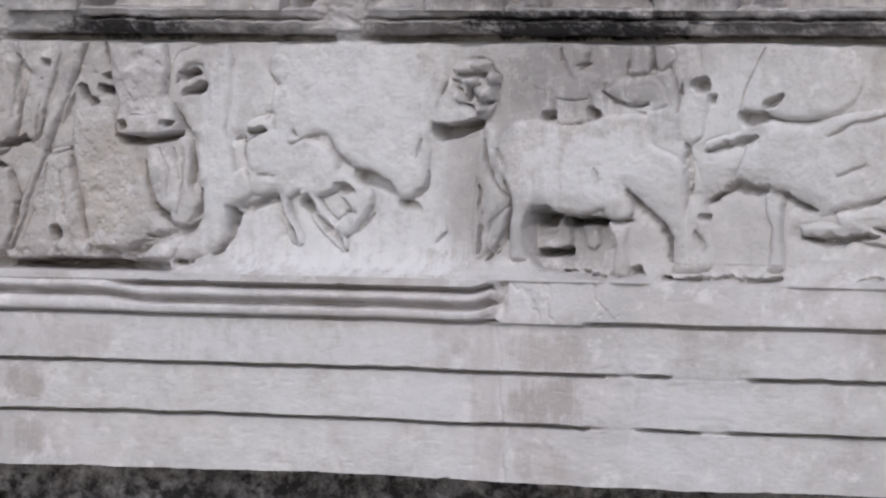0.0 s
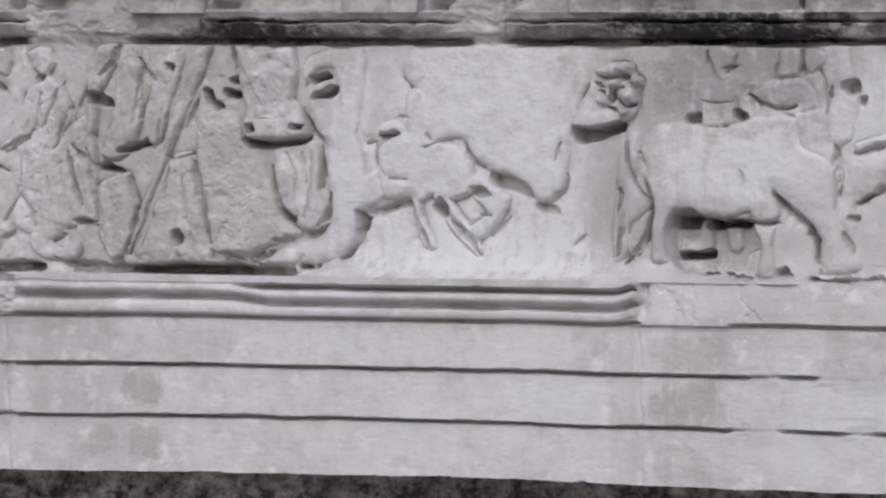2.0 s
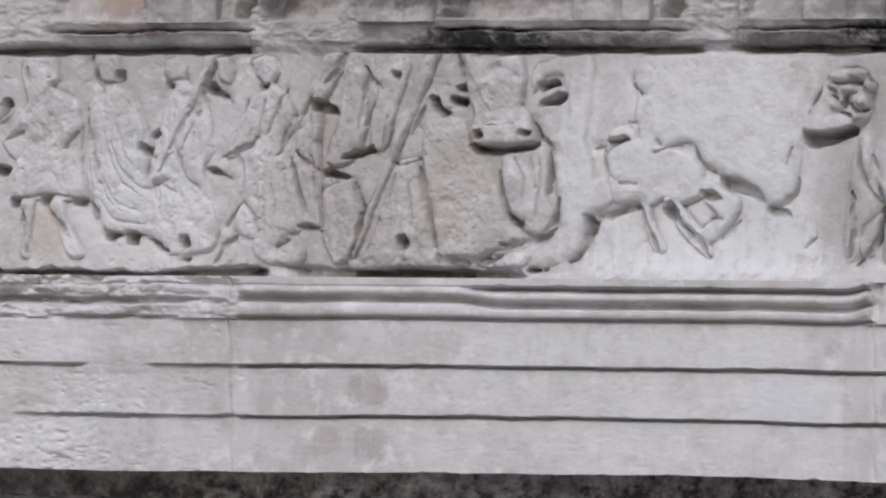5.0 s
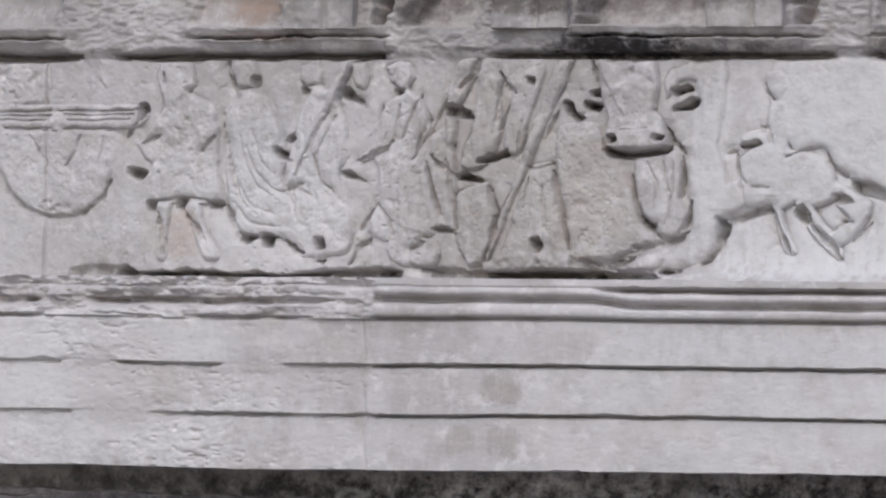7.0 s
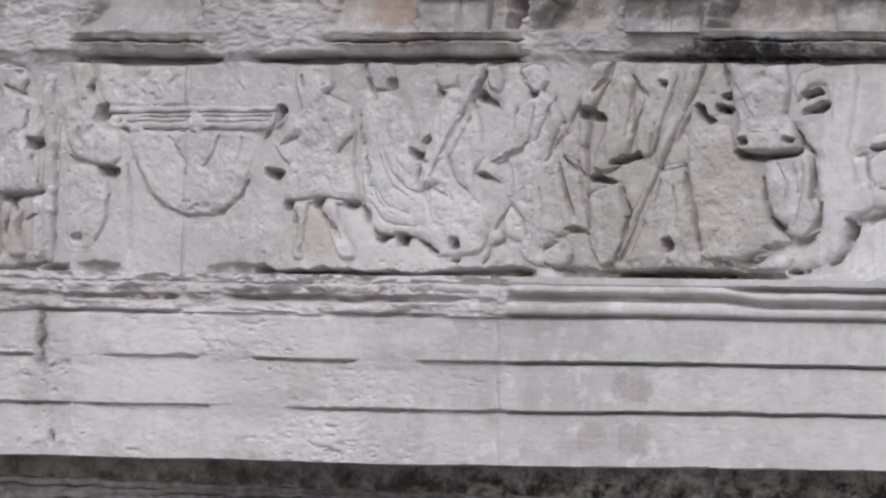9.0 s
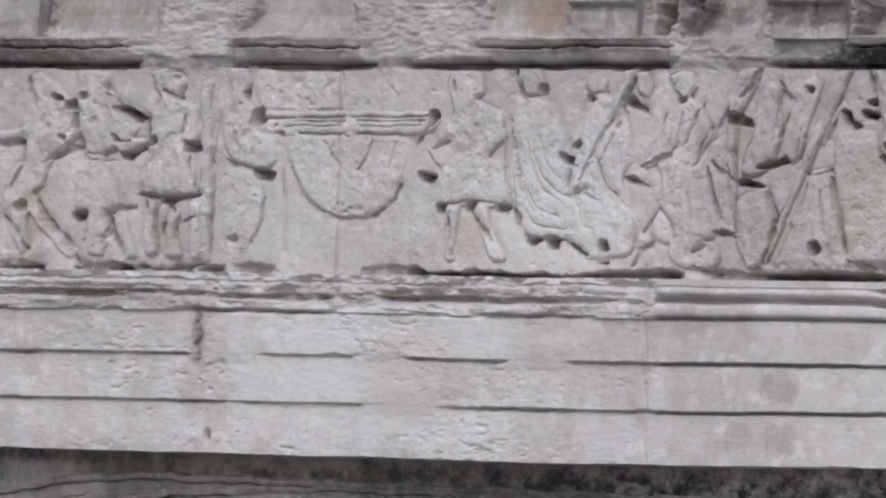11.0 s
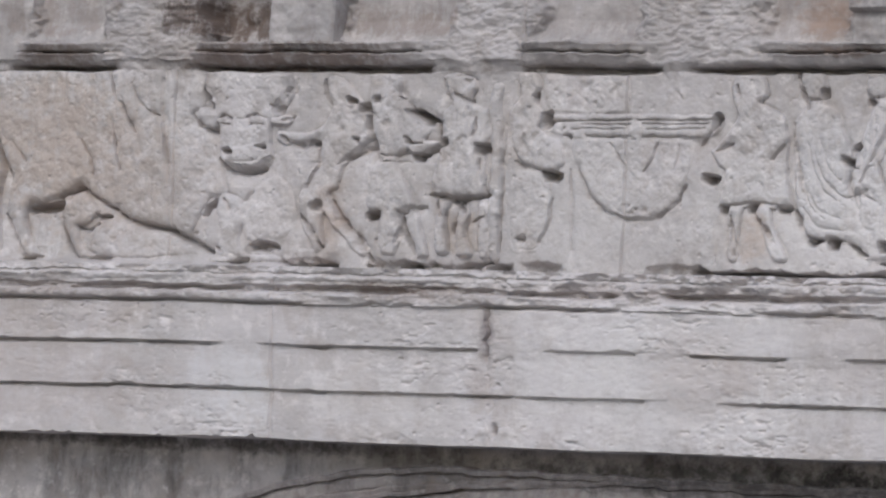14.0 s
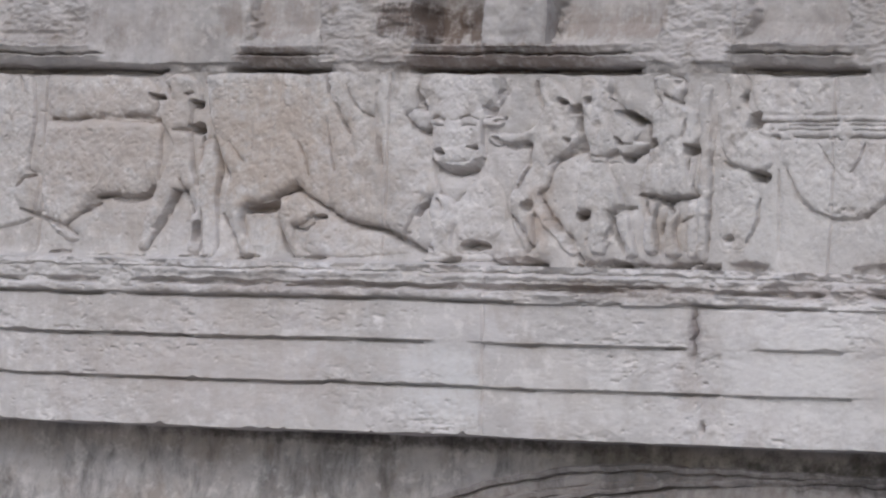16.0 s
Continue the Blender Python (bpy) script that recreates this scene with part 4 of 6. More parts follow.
f.shape(0.022, 0.02, (1.477, 0.400), (1.584, 0.408), (1.604, 0.343), (1.647, 0.315), (1.663, 0.272), (1.687, 0.215), (1.711, 0.151), (1.742, 0.109), (1.728, 0.087), (1.668, 0.072), (1.623, 0.050), (1.531, 0.050), (1.508, 0.071), (1.498, 0.157), (1.472, 0.271))
f.shape(0.044, 0.016, (1.580, 0.572), (1.649, 0.565), (1.732, 0.572), (1.748, 0.515), (1.735, 0.443), (1.758, 0.415), (1.774, 0.372), (1.760, 0.344), (1.692, 0.332), (1.623, 0.343), (1.603, 0.379), (1.611, 0.429), (1.582, 0.501))
f.shape(0.078, 0.012, (1.612, 0.393), (1.660, 0.398), (1.736, 0.395), (1.770, 0.375), (1.770, 0.347), (1.722, 0.338), (1.646, 0.338), (1.611, 0.352))
f.shape(0.05, 0.01, (1.577, 0.579), (1.603, 0.579), (1.635, 0.515), (1.667, 0.436), (1.652, 0.429), (1.612, 0.501))
f.shape(0.032, 0.024, (1.837, 0.565), (1.904, 0.579), (1.927, 0.543), (1.922, 0.444), (1.909, 0.358), (1.925, 0.302), (1.942, 0.231), (1.928, 0.181), (1.904, 0.103), (1.879, 0.053), (1.812, 0.024), (1.762, 0.023), (1.774, 0.059), (1.825, 0.109), (1.839, 0.173), (1.830, 0.230), (1.813, 0.315), (1.804, 0.358), (1.841, 0.379), (1.863, 0.429), (1.854, 0.486))
f.shape(0.03, 0.015, (1.756, 0.515), (1.778, 0.550), (1.822, 0.565), (1.867, 0.557), (1.876, 0.515), (1.838, 0.522), (1.801, 0.518), (1.786, 0.493), (1.764, 0.472))
f.shape(0.026, 0.012, (1.685, 0.322), (1.797, 0.337), (1.814, 0.287), (1.808, 0.216), (1.831, 0.173), (1.810, 0.116), (1.757, 0.116), (1.734, 0.151), (1.703, 0.179))
f.shape(0.02, 0.012, (1.515, 0.071), (1.623, 0.050), (1.743, 0.073), (1.765, 0.094), (1.781, 0.073), (1.752, 0.030), (1.653, 0.032), (1.547, 0.040))
f.pit(0.05, (1.783, 0.500), (1.824, 0.508), (1.831, 0.496), (1.787, 0.483))
f.pit(0.055, (1.784, 0.455), (1.832, 0.472), (1.854, 0.469), (1.837, 0.449), (1.788, 0.441))
f.pit(0.05, (1.483, 0.465), (1.498, 0.468), (1.522, 0.436), (1.545, 0.422), (1.523, 0.412), (1.499, 0.429))
f.pit(0.05, (1.544, 0.465), (1.590, 0.458), (1.586, 0.443), (1.549, 0.446))
f.pit(0.04, (1.556, 0.493), (1.585, 0.501), (1.588, 0.483), (1.559, 0.479))
f.pit(0.04, (1.617, 0.372), (1.635, 0.378), (1.640, 0.363), (1.622, 0.360))
f.pit(0.04, (1.741, 0.372), (1.761, 0.374), (1.761, 0.364), (1.743, 0.362))
f.pit(0.045, (1.604, 0.346), (1.662, 0.335), (1.737, 0.338), (1.779, 0.349), (1.770, 0.332), (1.722, 0.326), (1.662, 0.318), (1.616, 0.323))
f.channel(0.004, 0.01, (1.645, 0.393), (1.721, 0.393))
f.channel(0.007, 0.03, (1.766, 0.394), (1.785, 0.361), (1.820, 0.332))
f.channel(0.005, 0.018, (1.678, 0.272), (1.692, 0.201), (1.711, 0.151), (1.758, 0.109))
f.channel(0.0075, 0.03, (1.703, 0.165), (1.727, 0.144), (1.749, 0.144))
f.channel(0.009, 0.034, (1.539, 0.050), (1.592, 0.040), (1.653, 0.044), (1.683, 0.058))
f.channel(0.008, 0.026, (1.683, 0.084), (1.743, 0.090), (1.803, 0.109), (1.832, 0.128))
f.channel(0.005, 0.018, (1.813, 0.327), (1.817, 0.273), (1.812, 0.223))
f.channel(0.006, 0.02, (1.838, 0.209), (1.829, 0.152), (1.802, 0.123))
f.channel(0.008, 0.034, (1.763, 0.019), (1.812, 0.022))
f.channel(0.008, 0.03, (1.914, 0.153), (1.929, 0.138), (1.901, 0.074), (1.871, 0.043))
f.channel(0.006, 0.022, (1.562, 0.572), (1.573, 0.522))
f.channel(0.003, 0.008, (1.723, 0.308), (1.747, 0.244), (1.741, 0.187))
f.channel(0.003, 0.008, (1.761, 0.308), (1.777, 0.230))
f.channel(0.003, 0.008, (1.791, 0.308), (1.786, 0.201), (1.772, 0.144))
f.grain(1.672, 0.529, 0.080, 0.049, 18, 0.006)

f = Relief("carved_robed_figure", "draped marble figure leaning on a staff before the ox", "relief carving")
f.shape(0.026, 0.012, (1.472, 0.580), (1.511, 0.579), (1.467, 0.472), (1.431, 0.386), (1.387, 0.285), (1.343, 0.170), (1.299, 0.069), (1.277, 0.026), (1.271, 0.054), (1.312, 0.155), (1.364, 0.285), (1.407, 0.414), (1.436, 0.501))
f.shape(0.03, 0.016, (1.402, 0.299), (1.456, 0.307), (1.472, 0.257), (1.490, 0.171), (1.515, 0.071), (1.509, 0.028), (1.409, 0.020), (1.300, 0.019), (1.284, 0.040), (1.329, 0.098), (1.358, 0.184), (1.380, 0.256))
f.shape(0.024, 0.014, (1.318, 0.580), (1.426, 0.580), (1.435, 0.544), (1.399, 0.429), (1.363, 0.328), (1.323, 0.342), (1.329, 0.414), (1.343, 0.486), (1.311, 0.544))
f.shape(0.034, 0.012, (1.276, 0.047), (1.362, 0.038), (1.516, 0.039), (1.532, 0.021), (1.409, 0.015), (1.285, 0.017))
f.channel(0.0045, 0.014, (1.387, 0.297), (1.418, 0.291), (1.461, 0.305))
f.channel(0.006, 0.022, (1.461, 0.285), (1.478, 0.214), (1.498, 0.142), (1.515, 0.078))
f.pit(0.034, (1.407, 0.106), (1.425, 0.113), (1.438, 0.085), (1.420, 0.070))
f.channel(0.01, 0.05, (1.285, 0.016), (1.363, 0.006), (1.471, 0.005), (1.563, 0.014))
f.channel(0.006, 0.02, (1.311, 0.544), (1.335, 0.508), (1.354, 0.489))
f.pit(0.03, (1.384, 0.529), (1.404, 0.527), (1.405, 0.512), (1.389, 0.515))
f.channel(0.004, 0.012, (1.403, 0.271), (1.382, 0.184))
f.channel(0.004, 0.012, (1.336, 0.457), (1.314, 0.393))
f.channel(0.003, 0.01, (1.376, 0.414), (1.363, 0.328))
f.channel(0.004, 0.012, (1.434, 0.242), (1.445, 0.128))
f.channel(0.003, 0.008, (1.359, 0.156), (1.330, 0.069))
f.channel(0.005, 0.014, (1.468, 0.443), (1.439, 0.371))
f.grain(1.401, 0.041, 0.112, 0.020, 16, 0.007)

f = Relief("carved_cloaked_figure", "marble figure in an open cloak with deep hollows in the folds", "relief carving")
f.shape(0.034, 0.014, (1.193, 0.566), (1.232, 0.580), (1.255, 0.573), (1.218, 0.486), (1.196, 0.443), (1.190, 0.356), (1.152, 0.327), (1.166, 0.385), (1.157, 0.428), (1.171, 0.486))
f.shape(0.032, 0.014, (1.263, 0.580), (1.318, 0.573), (1.312, 0.486), (1.322, 0.414), (1.300, 0.328), (1.255, 0.284), (1.200, 0.299), (1.237, 0.385), (1.243, 0.443), (1.249, 0.515))
f.shape(0.03, 0.014, (1.201, 0.227), (1.279, 0.256), (1.304, 0.198), (1.310, 0.127), (1.284, 0.054), (1.238, 0.032), (1.205, 0.097), (1.195, 0.183))
f.shape(0.024, 0.014, (1.119, 0.378), (1.166, 0.400), (1.191, 0.327), (1.193, 0.227), (1.201, 0.126), (1.157, 0.133), (1.131, 0.226), (1.113, 0.313))
f.pit(0.045, (1.160, 0.450), (1.188, 0.454), (1.227, 0.436), (1.236, 0.421), (1.189, 0.421), (1.165, 0.426))
f.pit(0.045, (1.254, 0.306), (1.277, 0.319), (1.339, 0.339), (1.336, 0.325), (1.278, 0.306), (1.259, 0.299))
f.pit(0.045, (1.192, 0.277), (1.216, 0.281), (1.263, 0.263), (1.271, 0.253), (1.232, 0.258), (1.200, 0.267))
f.channel(0.006, 0.022, (1.128, 0.324), (1.160, 0.291), (1.192, 0.270))
f.channel(0.0055, 0.02, (1.168, 0.313), (1.177, 0.255), (1.195, 0.183), (1.204, 0.133))
f.channel(0.005, 0.018, (1.113, 0.306), (1.131, 0.226), (1.156, 0.169))
f.channel(0.006, 0.02, (1.287, 0.241), (1.309, 0.170), (1.298, 0.098), (1.276, 0.047))
f.channel(0.0065, 0.024, (1.202, 0.501), (1.233, 0.537), (1.248, 0.573))
f.channel(0.004, 0.012, (1.164, 0.472), (1.119, 0.378), (1.073, 0.313))
f.channel(0.004, 0.01, (1.312, 0.486), (1.299, 0.385))
f.pit(0.02, (1.138, 0.128), (1.164, 0.137), (1.196, 0.129), (1.165, 0.118))

f = Relief("carved_robed_figure", "weathered marble figure in a pleated robe, face lost", "relief carving")
f.shape(0.026, 0.014, (0.990, 0.559), (1.019, 0.573), (1.059, 0.566), (1.075, 0.530), (1.056, 0.501), (1.101, 0.457), (1.127, 0.371), (1.113, 0.313), (1.131, 0.226), (1.156, 0.140), (1.126, 0.111), (1.015, 0.095), (0.951, 0.124), (0.972, 0.211), (0.978, 0.298), (0.945, 0.334), (0.967, 0.414), (1.005, 0.472), (1.029, 0.493), (1.001, 0.523))
f.shape(0.026, 0.01, (0.922, 0.319), (0.961, 0.348), (1.024, 0.363), (1.017, 0.341), (0.962, 0.319), (0.930, 0.305))
f.shape(0.02, 0.012, (1.015, 0.103), (1.126, 0.108), (1.155, 0.068), (1.143, 0.027), (1.049, 0.031), (1.008, 0.059))
f.channel(0.005, 0.016, (0.997, 0.552), (1.020, 0.515), (1.037, 0.493))
f.pit(0.024, (1.017, 0.498), (1.044, 0.501), (1.040, 0.486), (1.021, 0.486))
f.channel(0.006, 0.022, (0.914, 0.309), (0.961, 0.324), (1.001, 0.344), (1.021, 0.359))
f.channel(0.004, 0.012, (1.092, 0.486), (1.070, 0.428), (1.048, 0.370))
f.channel(0.004, 0.012, (1.118, 0.421), (1.081, 0.327))
f.channel(0.0035, 0.01, (0.982, 0.457), (0.968, 0.385))
f.channel(0.0035, 0.01, (1.038, 0.457), (1.024, 0.370))
f.pit(0.03, (0.866, 0.280), (0.890, 0.283), (0.912, 0.266), (0.883, 0.261))
f.channel(0.004, 0.016, (0.907, 0.264), (0.939, 0.254))
f.channel(0.005, 0.016, (0.973, 0.193), (0.950, 0.160), (0.927, 0.131))
f.channel(0.004, 0.012, (0.981, 0.196), (1.014, 0.153), (1.023, 0.110))
f.channel(0.0035, 0.01, (1.059, 0.240), (1.069, 0.154))
f.channel(0.007, 0.028, (1.071, 0.078), (1.095, 0.089), (1.110, 0.096))
f.channel(0.006, 0.024, (1.083, 0.035), (1.112, 0.024), (1.152, 0.017))
f.channel(0.007, 0.02, (0.897, 0.036), (0.928, 0.080), (0.959, 0.102))
f.channel(0.006, 0.02, (0.977, 0.015), (1.025, 0.023))

f = Relief("carved_robed_figure", "eroded marble figure carrying a slanting staff", "relief carving")
f.shape(0.024, 0.014, (0.746, 0.559), (0.778, 0.571), (0.811, 0.552), (0.809, 0.508), (0.845, 0.486), (0.879, 0.414), (0.897, 0.326), (0.866, 0.283), (0.884, 0.210), (0.911, 0.123), (0.888, 0.065), (0.760, 0.057), (0.726, 0.093), (0.739, 0.209), (0.713, 0.282), (0.734, 0.384), (0.765, 0.472), (0.780, 0.494), (0.750, 0.523))
f.shape(0.036, 0.008, (0.867, 0.576), (0.899, 0.573), (0.830, 0.428), (0.777, 0.326), (0.730, 0.239), (0.714, 0.246), (0.760, 0.348), (0.813, 0.457))
f.shape(0.02, 0.012, (0.899, 0.566), (0.931, 0.570), (0.948, 0.537), (0.933, 0.501), (0.901, 0.508))
f.pit(0.035, (0.858, 0.494), (0.877, 0.504), (0.901, 0.486), (0.926, 0.464), (0.894, 0.472), (0.869, 0.475))
f.channel(0.005, 0.02, (0.901, 0.475), (0.934, 0.450))
f.pit(0.026, (0.751, 0.504), (0.764, 0.508), (0.767, 0.489), (0.754, 0.489))
f.channel(0.004, 0.014, (0.772, 0.508), (0.812, 0.512))
f.pit(0.026, (0.710, 0.370), (0.735, 0.381), (0.738, 0.370), (0.716, 0.358))
f.pit(0.022, (0.679, 0.333), (0.703, 0.337), (0.720, 0.323), (0.696, 0.314))
f.channel(0.0045, 0.016, (0.830, 0.435), (0.776, 0.341), (0.738, 0.268))
f.channel(0.0035, 0.01, (0.854, 0.428), (0.801, 0.326))
f.channel(0.004, 0.012, (0.793, 0.326), (0.816, 0.254), (0.852, 0.225))
f.channel(0.0035, 0.01, (0.738, 0.239), (0.788, 0.217))
f.pit(0.03, (0.803, 0.105), (0.823, 0.105), (0.827, 0.079), (0.807, 0.076))
f.pit(0.03, (0.644, 0.114), (0.677, 0.114), (0.681, 0.095), (0.648, 0.095))
f.channel(0.005, 0.02, (0.718, 0.100), (0.751, 0.071))
f.channel(0.005, 0.02, (0.805, 0.043), (0.828, 0.047))

f = Relief("carved_toga_figure", "marble figure wrapped in a long toga with fine folds", "relief carving")
f.shape(0.028, 0.016, (0.530, 0.574), (0.571, 0.589), (0.613, 0.573), (0.623, 0.528), (0.607, 0.498), (0.657, 0.475), (0.684, 0.407), (0.711, 0.347), (0.706, 0.256), (0.750, 0.166), (0.785, 0.106), (0.720, 0.098), (0.621, 0.105), (0.571, 0.127), (0.543, 0.210), (0.531, 0.331), (0.523, 0.437), (0.550, 0.475), (0.557, 0.513), (0.536, 0.536))
f.channel(0.0065, 0.024, (0.530, 0.581), (0.540, 0.543), (0.557, 0.505), (0.572, 0.475))
f.pit(0.024, (0.606, 0.528), (0.626, 0.536), (0.627, 0.510), (0.610, 0.505))
f.channel(0.005, 0.016, (0.566, 0.501), (0.607, 0.505))
f.channel(0.006, 0.022, (0.527, 0.437), (0.537, 0.377), (0.548, 0.301), (0.567, 0.240))
f.channel(0.0035, 0.006, (0.579, 0.377), (0.598, 0.301), (0.633, 0.241), (0.683, 0.211))
f.channel(0.0035, 0.006, (0.599, 0.346), (0.623, 0.286), (0.666, 0.241), (0.716, 0.218))
f.channel(0.0035, 0.006, (0.565, 0.286), (0.585, 0.210), (0.636, 0.165))
f.channel(0.0035, 0.006, (0.584, 0.240), (0.618, 0.188), (0.685, 0.166))
f.channel(0.0035, 0.006, (0.611, 0.392), (0.638, 0.316), (0.689, 0.264))
f.channel(0.0035, 0.006, (0.569, 0.195), (0.620, 0.143), (0.702, 0.135))
f.pit(0.034, (0.585, 0.105), (0.604, 0.117), (0.621, 0.108), (0.605, 0.090))
f.pit(0.036, (0.646, 0.105), (0.670, 0.108), (0.680, 0.083), (0.655, 0.078))
f.channel(0.004, 0.02, (0.588, 0.111), (0.646, 0.108), (0.703, 0.105))
f.channel(0.006, 0.024, (0.712, 0.098), (0.745, 0.076), (0.770, 0.068))
f.pit(0.034, (0.804, 0.099), (0.825, 0.106), (0.834, 0.079), (0.810, 0.076))
f.pit(0.024, (0.816, 0.046), (0.827, 0.046), (0.823, 0.031))
f.pit(0.026, (0.678, 0.343), (0.703, 0.331), (0.729, 0.309), (0.704, 0.313))
f.pit(0.024, (0.707, 0.362), (0.734, 0.380), (0.740, 0.369), (0.714, 0.353))
f.channel(0.004, 0.014, (0.707, 0.226), (0.739, 0.241), (0.763, 0.249))

f = Relief("carved_tunic_figure", "marble bearer in a short tunic beside the litter", "relief carving")
f.shape(0.028, 0.016, (0.338, 0.574), (0.388, 0.582), (0.431, 0.566), (0.441, 0.513), (0.417, 0.490), (0.493, 0.460), (0.512, 0.392), (0.515, 0.301), (0.535, 0.210), (0.519, 0.192), (0.319, 0.201), (0.309, 0.239), (0.323, 0.300), (0.298, 0.315), (0.279, 0.353), (0.328, 0.407), (0.351, 0.467), (0.332, 0.513))
f.shape(0.026, 0.012, (0.327, 0.197), (0.378, 0.197), (0.372, 0.133), (0.366, 0.050), (0.338, 0.050), (0.341, 0.133))
f.shape(0.026, 0.012, (0.411, 0.197), (0.461, 0.195), (0.480, 0.134), (0.524, 0.051), (0.483, 0.046), (0.447, 0.119))
f.pit(0.045, (0.248, 0.288), (0.282, 0.285), (0.307, 0.277), (0.283, 0.257), (0.254, 0.266))
f.pit(0.032, (0.275, 0.455), (0.297, 0.458), (0.300, 0.437), (0.280, 0.429))
f.channel(0.006, 0.02, (0.237, 0.368), (0.261, 0.399), (0.285, 0.429))
f.pit(0.034, (0.306, 0.197), (0.336, 0.200), (0.336, 0.179), (0.311, 0.176))
f.pit(0.034, (0.394, 0.200), (0.427, 0.202), (0.417, 0.179), (0.398, 0.182))
f.pit(0.03, (0.486, 0.202), (0.527, 0.198), (0.520, 0.183), (0.495, 0.183))
f.channel(0.004, 0.016, (0.335, 0.203), (0.452, 0.207), (0.527, 0.201))
f.channel(0.007, 0.022, (0.412, 0.182), (0.446, 0.141), (0.481, 0.096))
f.channel(0.006, 0.018, (0.345, 0.171), (0.356, 0.103), (0.361, 0.058))
f.channel(0.005, 0.014, (0.464, 0.331), (0.488, 0.354), (0.504, 0.369))
f.channel(0.005, 0.014, (0.348, 0.544), (0.357, 0.513))
f.channel(0.005, 0.014, (0.296, 0.353), (0.346, 0.376))
f.channel(0.009, 0.026, (0.539, 0.187), (0.562, 0.150), (0.588, 0.120))
f.grain(0.405, 0.346, 0.072, 0.112, 20, 0.0045)

f = Relief("carved_litter", "processional litter with a shield-shaped swag below its ledge, shallow relief", "relief carving")
f.shape(0.013, 0.01, (-0.236, 0.454), (0.278, 0.457), (0.259, 0.392), (-0.167, 0.389), (-0.261, 0.418))
f.shape(0.011, 0.018, (-0.163, 0.386), (0.206, 0.388), (0.205, 0.300), (0.171, 0.219), (0.102, 0.161), (0.034, 0.152), (-0.034, 0.168), (-0.111, 0.231), (-0.152, 0.296))
f.shape(0.009, 0.016, (-0.271, 0.573), (-0.086, 0.577), (-0.003, 0.565), (0.002, 0.468), (-0.171, 0.462), (-0.255, 0.475))
f.channel(0.0028, 0.014, (-0.253, 0.437), (-0.115, 0.440), (0.013, 0.444))
f.channel(0.0028, 0.014, (0.031, 0.442), (0.158, 0.443), (0.274, 0.444))
f.channel(0.0026, 0.012, (-0.151, 0.428), (0.014, 0.431))
f.channel(0.0026, 0.012, (0.050, 0.431), (0.257, 0.432))
f.channel(0.0026, 0.01, (-0.178, 0.415), (0.005, 0.418))
f.channel(0.0026, 0.01, (0.060, 0.416), (0.248, 0.419))
f.channel(0.0032, 0.016, (-0.130, 0.394), (0.016, 0.397))
f.channel(0.0032, 0.016, (0.052, 0.395), (0.196, 0.395))
f.channel(0.006, 0.014, (-0.152, 0.296), (-0.111, 0.223), (-0.053, 0.180), (0.030, 0.155), (0.102, 0.163), (0.163, 0.199), (0.196, 0.251))
f.channel(0.004, 0.012, (-0.052, 0.378), (-0.026, 0.338), (0.009, 0.294))
f.channel(0.004, 0.011, (0.098, 0.379), (0.089, 0.331), (0.055, 0.295))
f.channel(0.003, 0.008, (0.171, 0.372), (0.157, 0.299))
f.pit(0.026, (-0.272, 0.439), (-0.248, 0.450), (-0.239, 0.426), (-0.270, 0.413))
f.pit(0.026, (0.273, 0.453), (0.296, 0.457), (0.293, 0.426), (0.277, 0.413))
f.grain(0.047, 0.178, 0.112, 0.017, 24, 0.006)
f.grain(-0.110, 0.521, 0.096, 0.042, 18, 0.006)
f.grain(0.162, 0.525, 0.032, 0.017, 5, 0.005)

f = Relief("carved_litter_bearer", "slender marble figure at the end of the litter, folds worn", "relief carving")
f.shape(0.022, 0.015, (-0.355, 0.573), (-0.308, 0.576), (-0.287, 0.540), (-0.304, 0.499), (-0.273, 0.458), (-0.289, 0.417), (-0.250, 0.393), (-0.212, 0.377), (-0.199, 0.320), (-0.235, 0.295), (-0.282, 0.298), (-0.329, 0.311), (-0.370, 0.359), (-0.385, 0.458), (-0.351, 0.507), (-0.358, 0.540))
f.shape(0.008, 0.02, (-0.356, 0.294), (-0.281, 0.295), (-0.233, 0.263), (-0.236, 0.165), (-0.267, 0.067), (-0.350, 0.057), (-0.366, 0.163))
f.pit(0.045, (-0.272, 0.295), (-0.235, 0.292), (-0.206, 0.279), (-0.224, 0.260), (-0.256, 0.269))
f.channel(0.005, 0.014, (-0.358, 0.319), (-0.319, 0.303), (-0.272, 0.295))
f.pit(0.026, (-0.279, 0.458), (-0.249, 0.467), (-0.253, 0.434), (-0.280, 0.417))
f.channel(0.005, 0.012, (-0.234, 0.214), (-0.244, 0.140), (-0.268, 0.083))
f.channel(0.0045, 0.01, (-0.180, 0.296), (-0.168, 0.166), (-0.166, 0.068))
f.pit(0.022, (-0.313, 0.507), (-0.295, 0.516), (-0.293, 0.488))
f.pit(0.02, (-0.344, 0.098), (-0.320, 0.105), (-0.315, 0.085), (-0.337, 0.082))
f.pit(0.02, (-0.204, 0.397), (-0.182, 0.397), (-0.185, 0.384))
f.grain(-0.317, 0.409, 0.040, 0.070, 12, 0.006)

f = Relief("carved_pole", "upright marble pole dividing two scenes of the frieze", "relief carving")
f.limb(-0.432, 0.528, 0.017, -0.417, 0.043, 0.021, 0.022)
f.limb(-0.462, 0.464, 0.010, -0.469, 0.256, 0.010, 0.016)
f.cut(-0.403, 0.425, -0.396, 0.051, 0.0051, 0.014)
f.cut(-0.452, 0.424, -0.440, 0.066, 0.0052, 0.010)

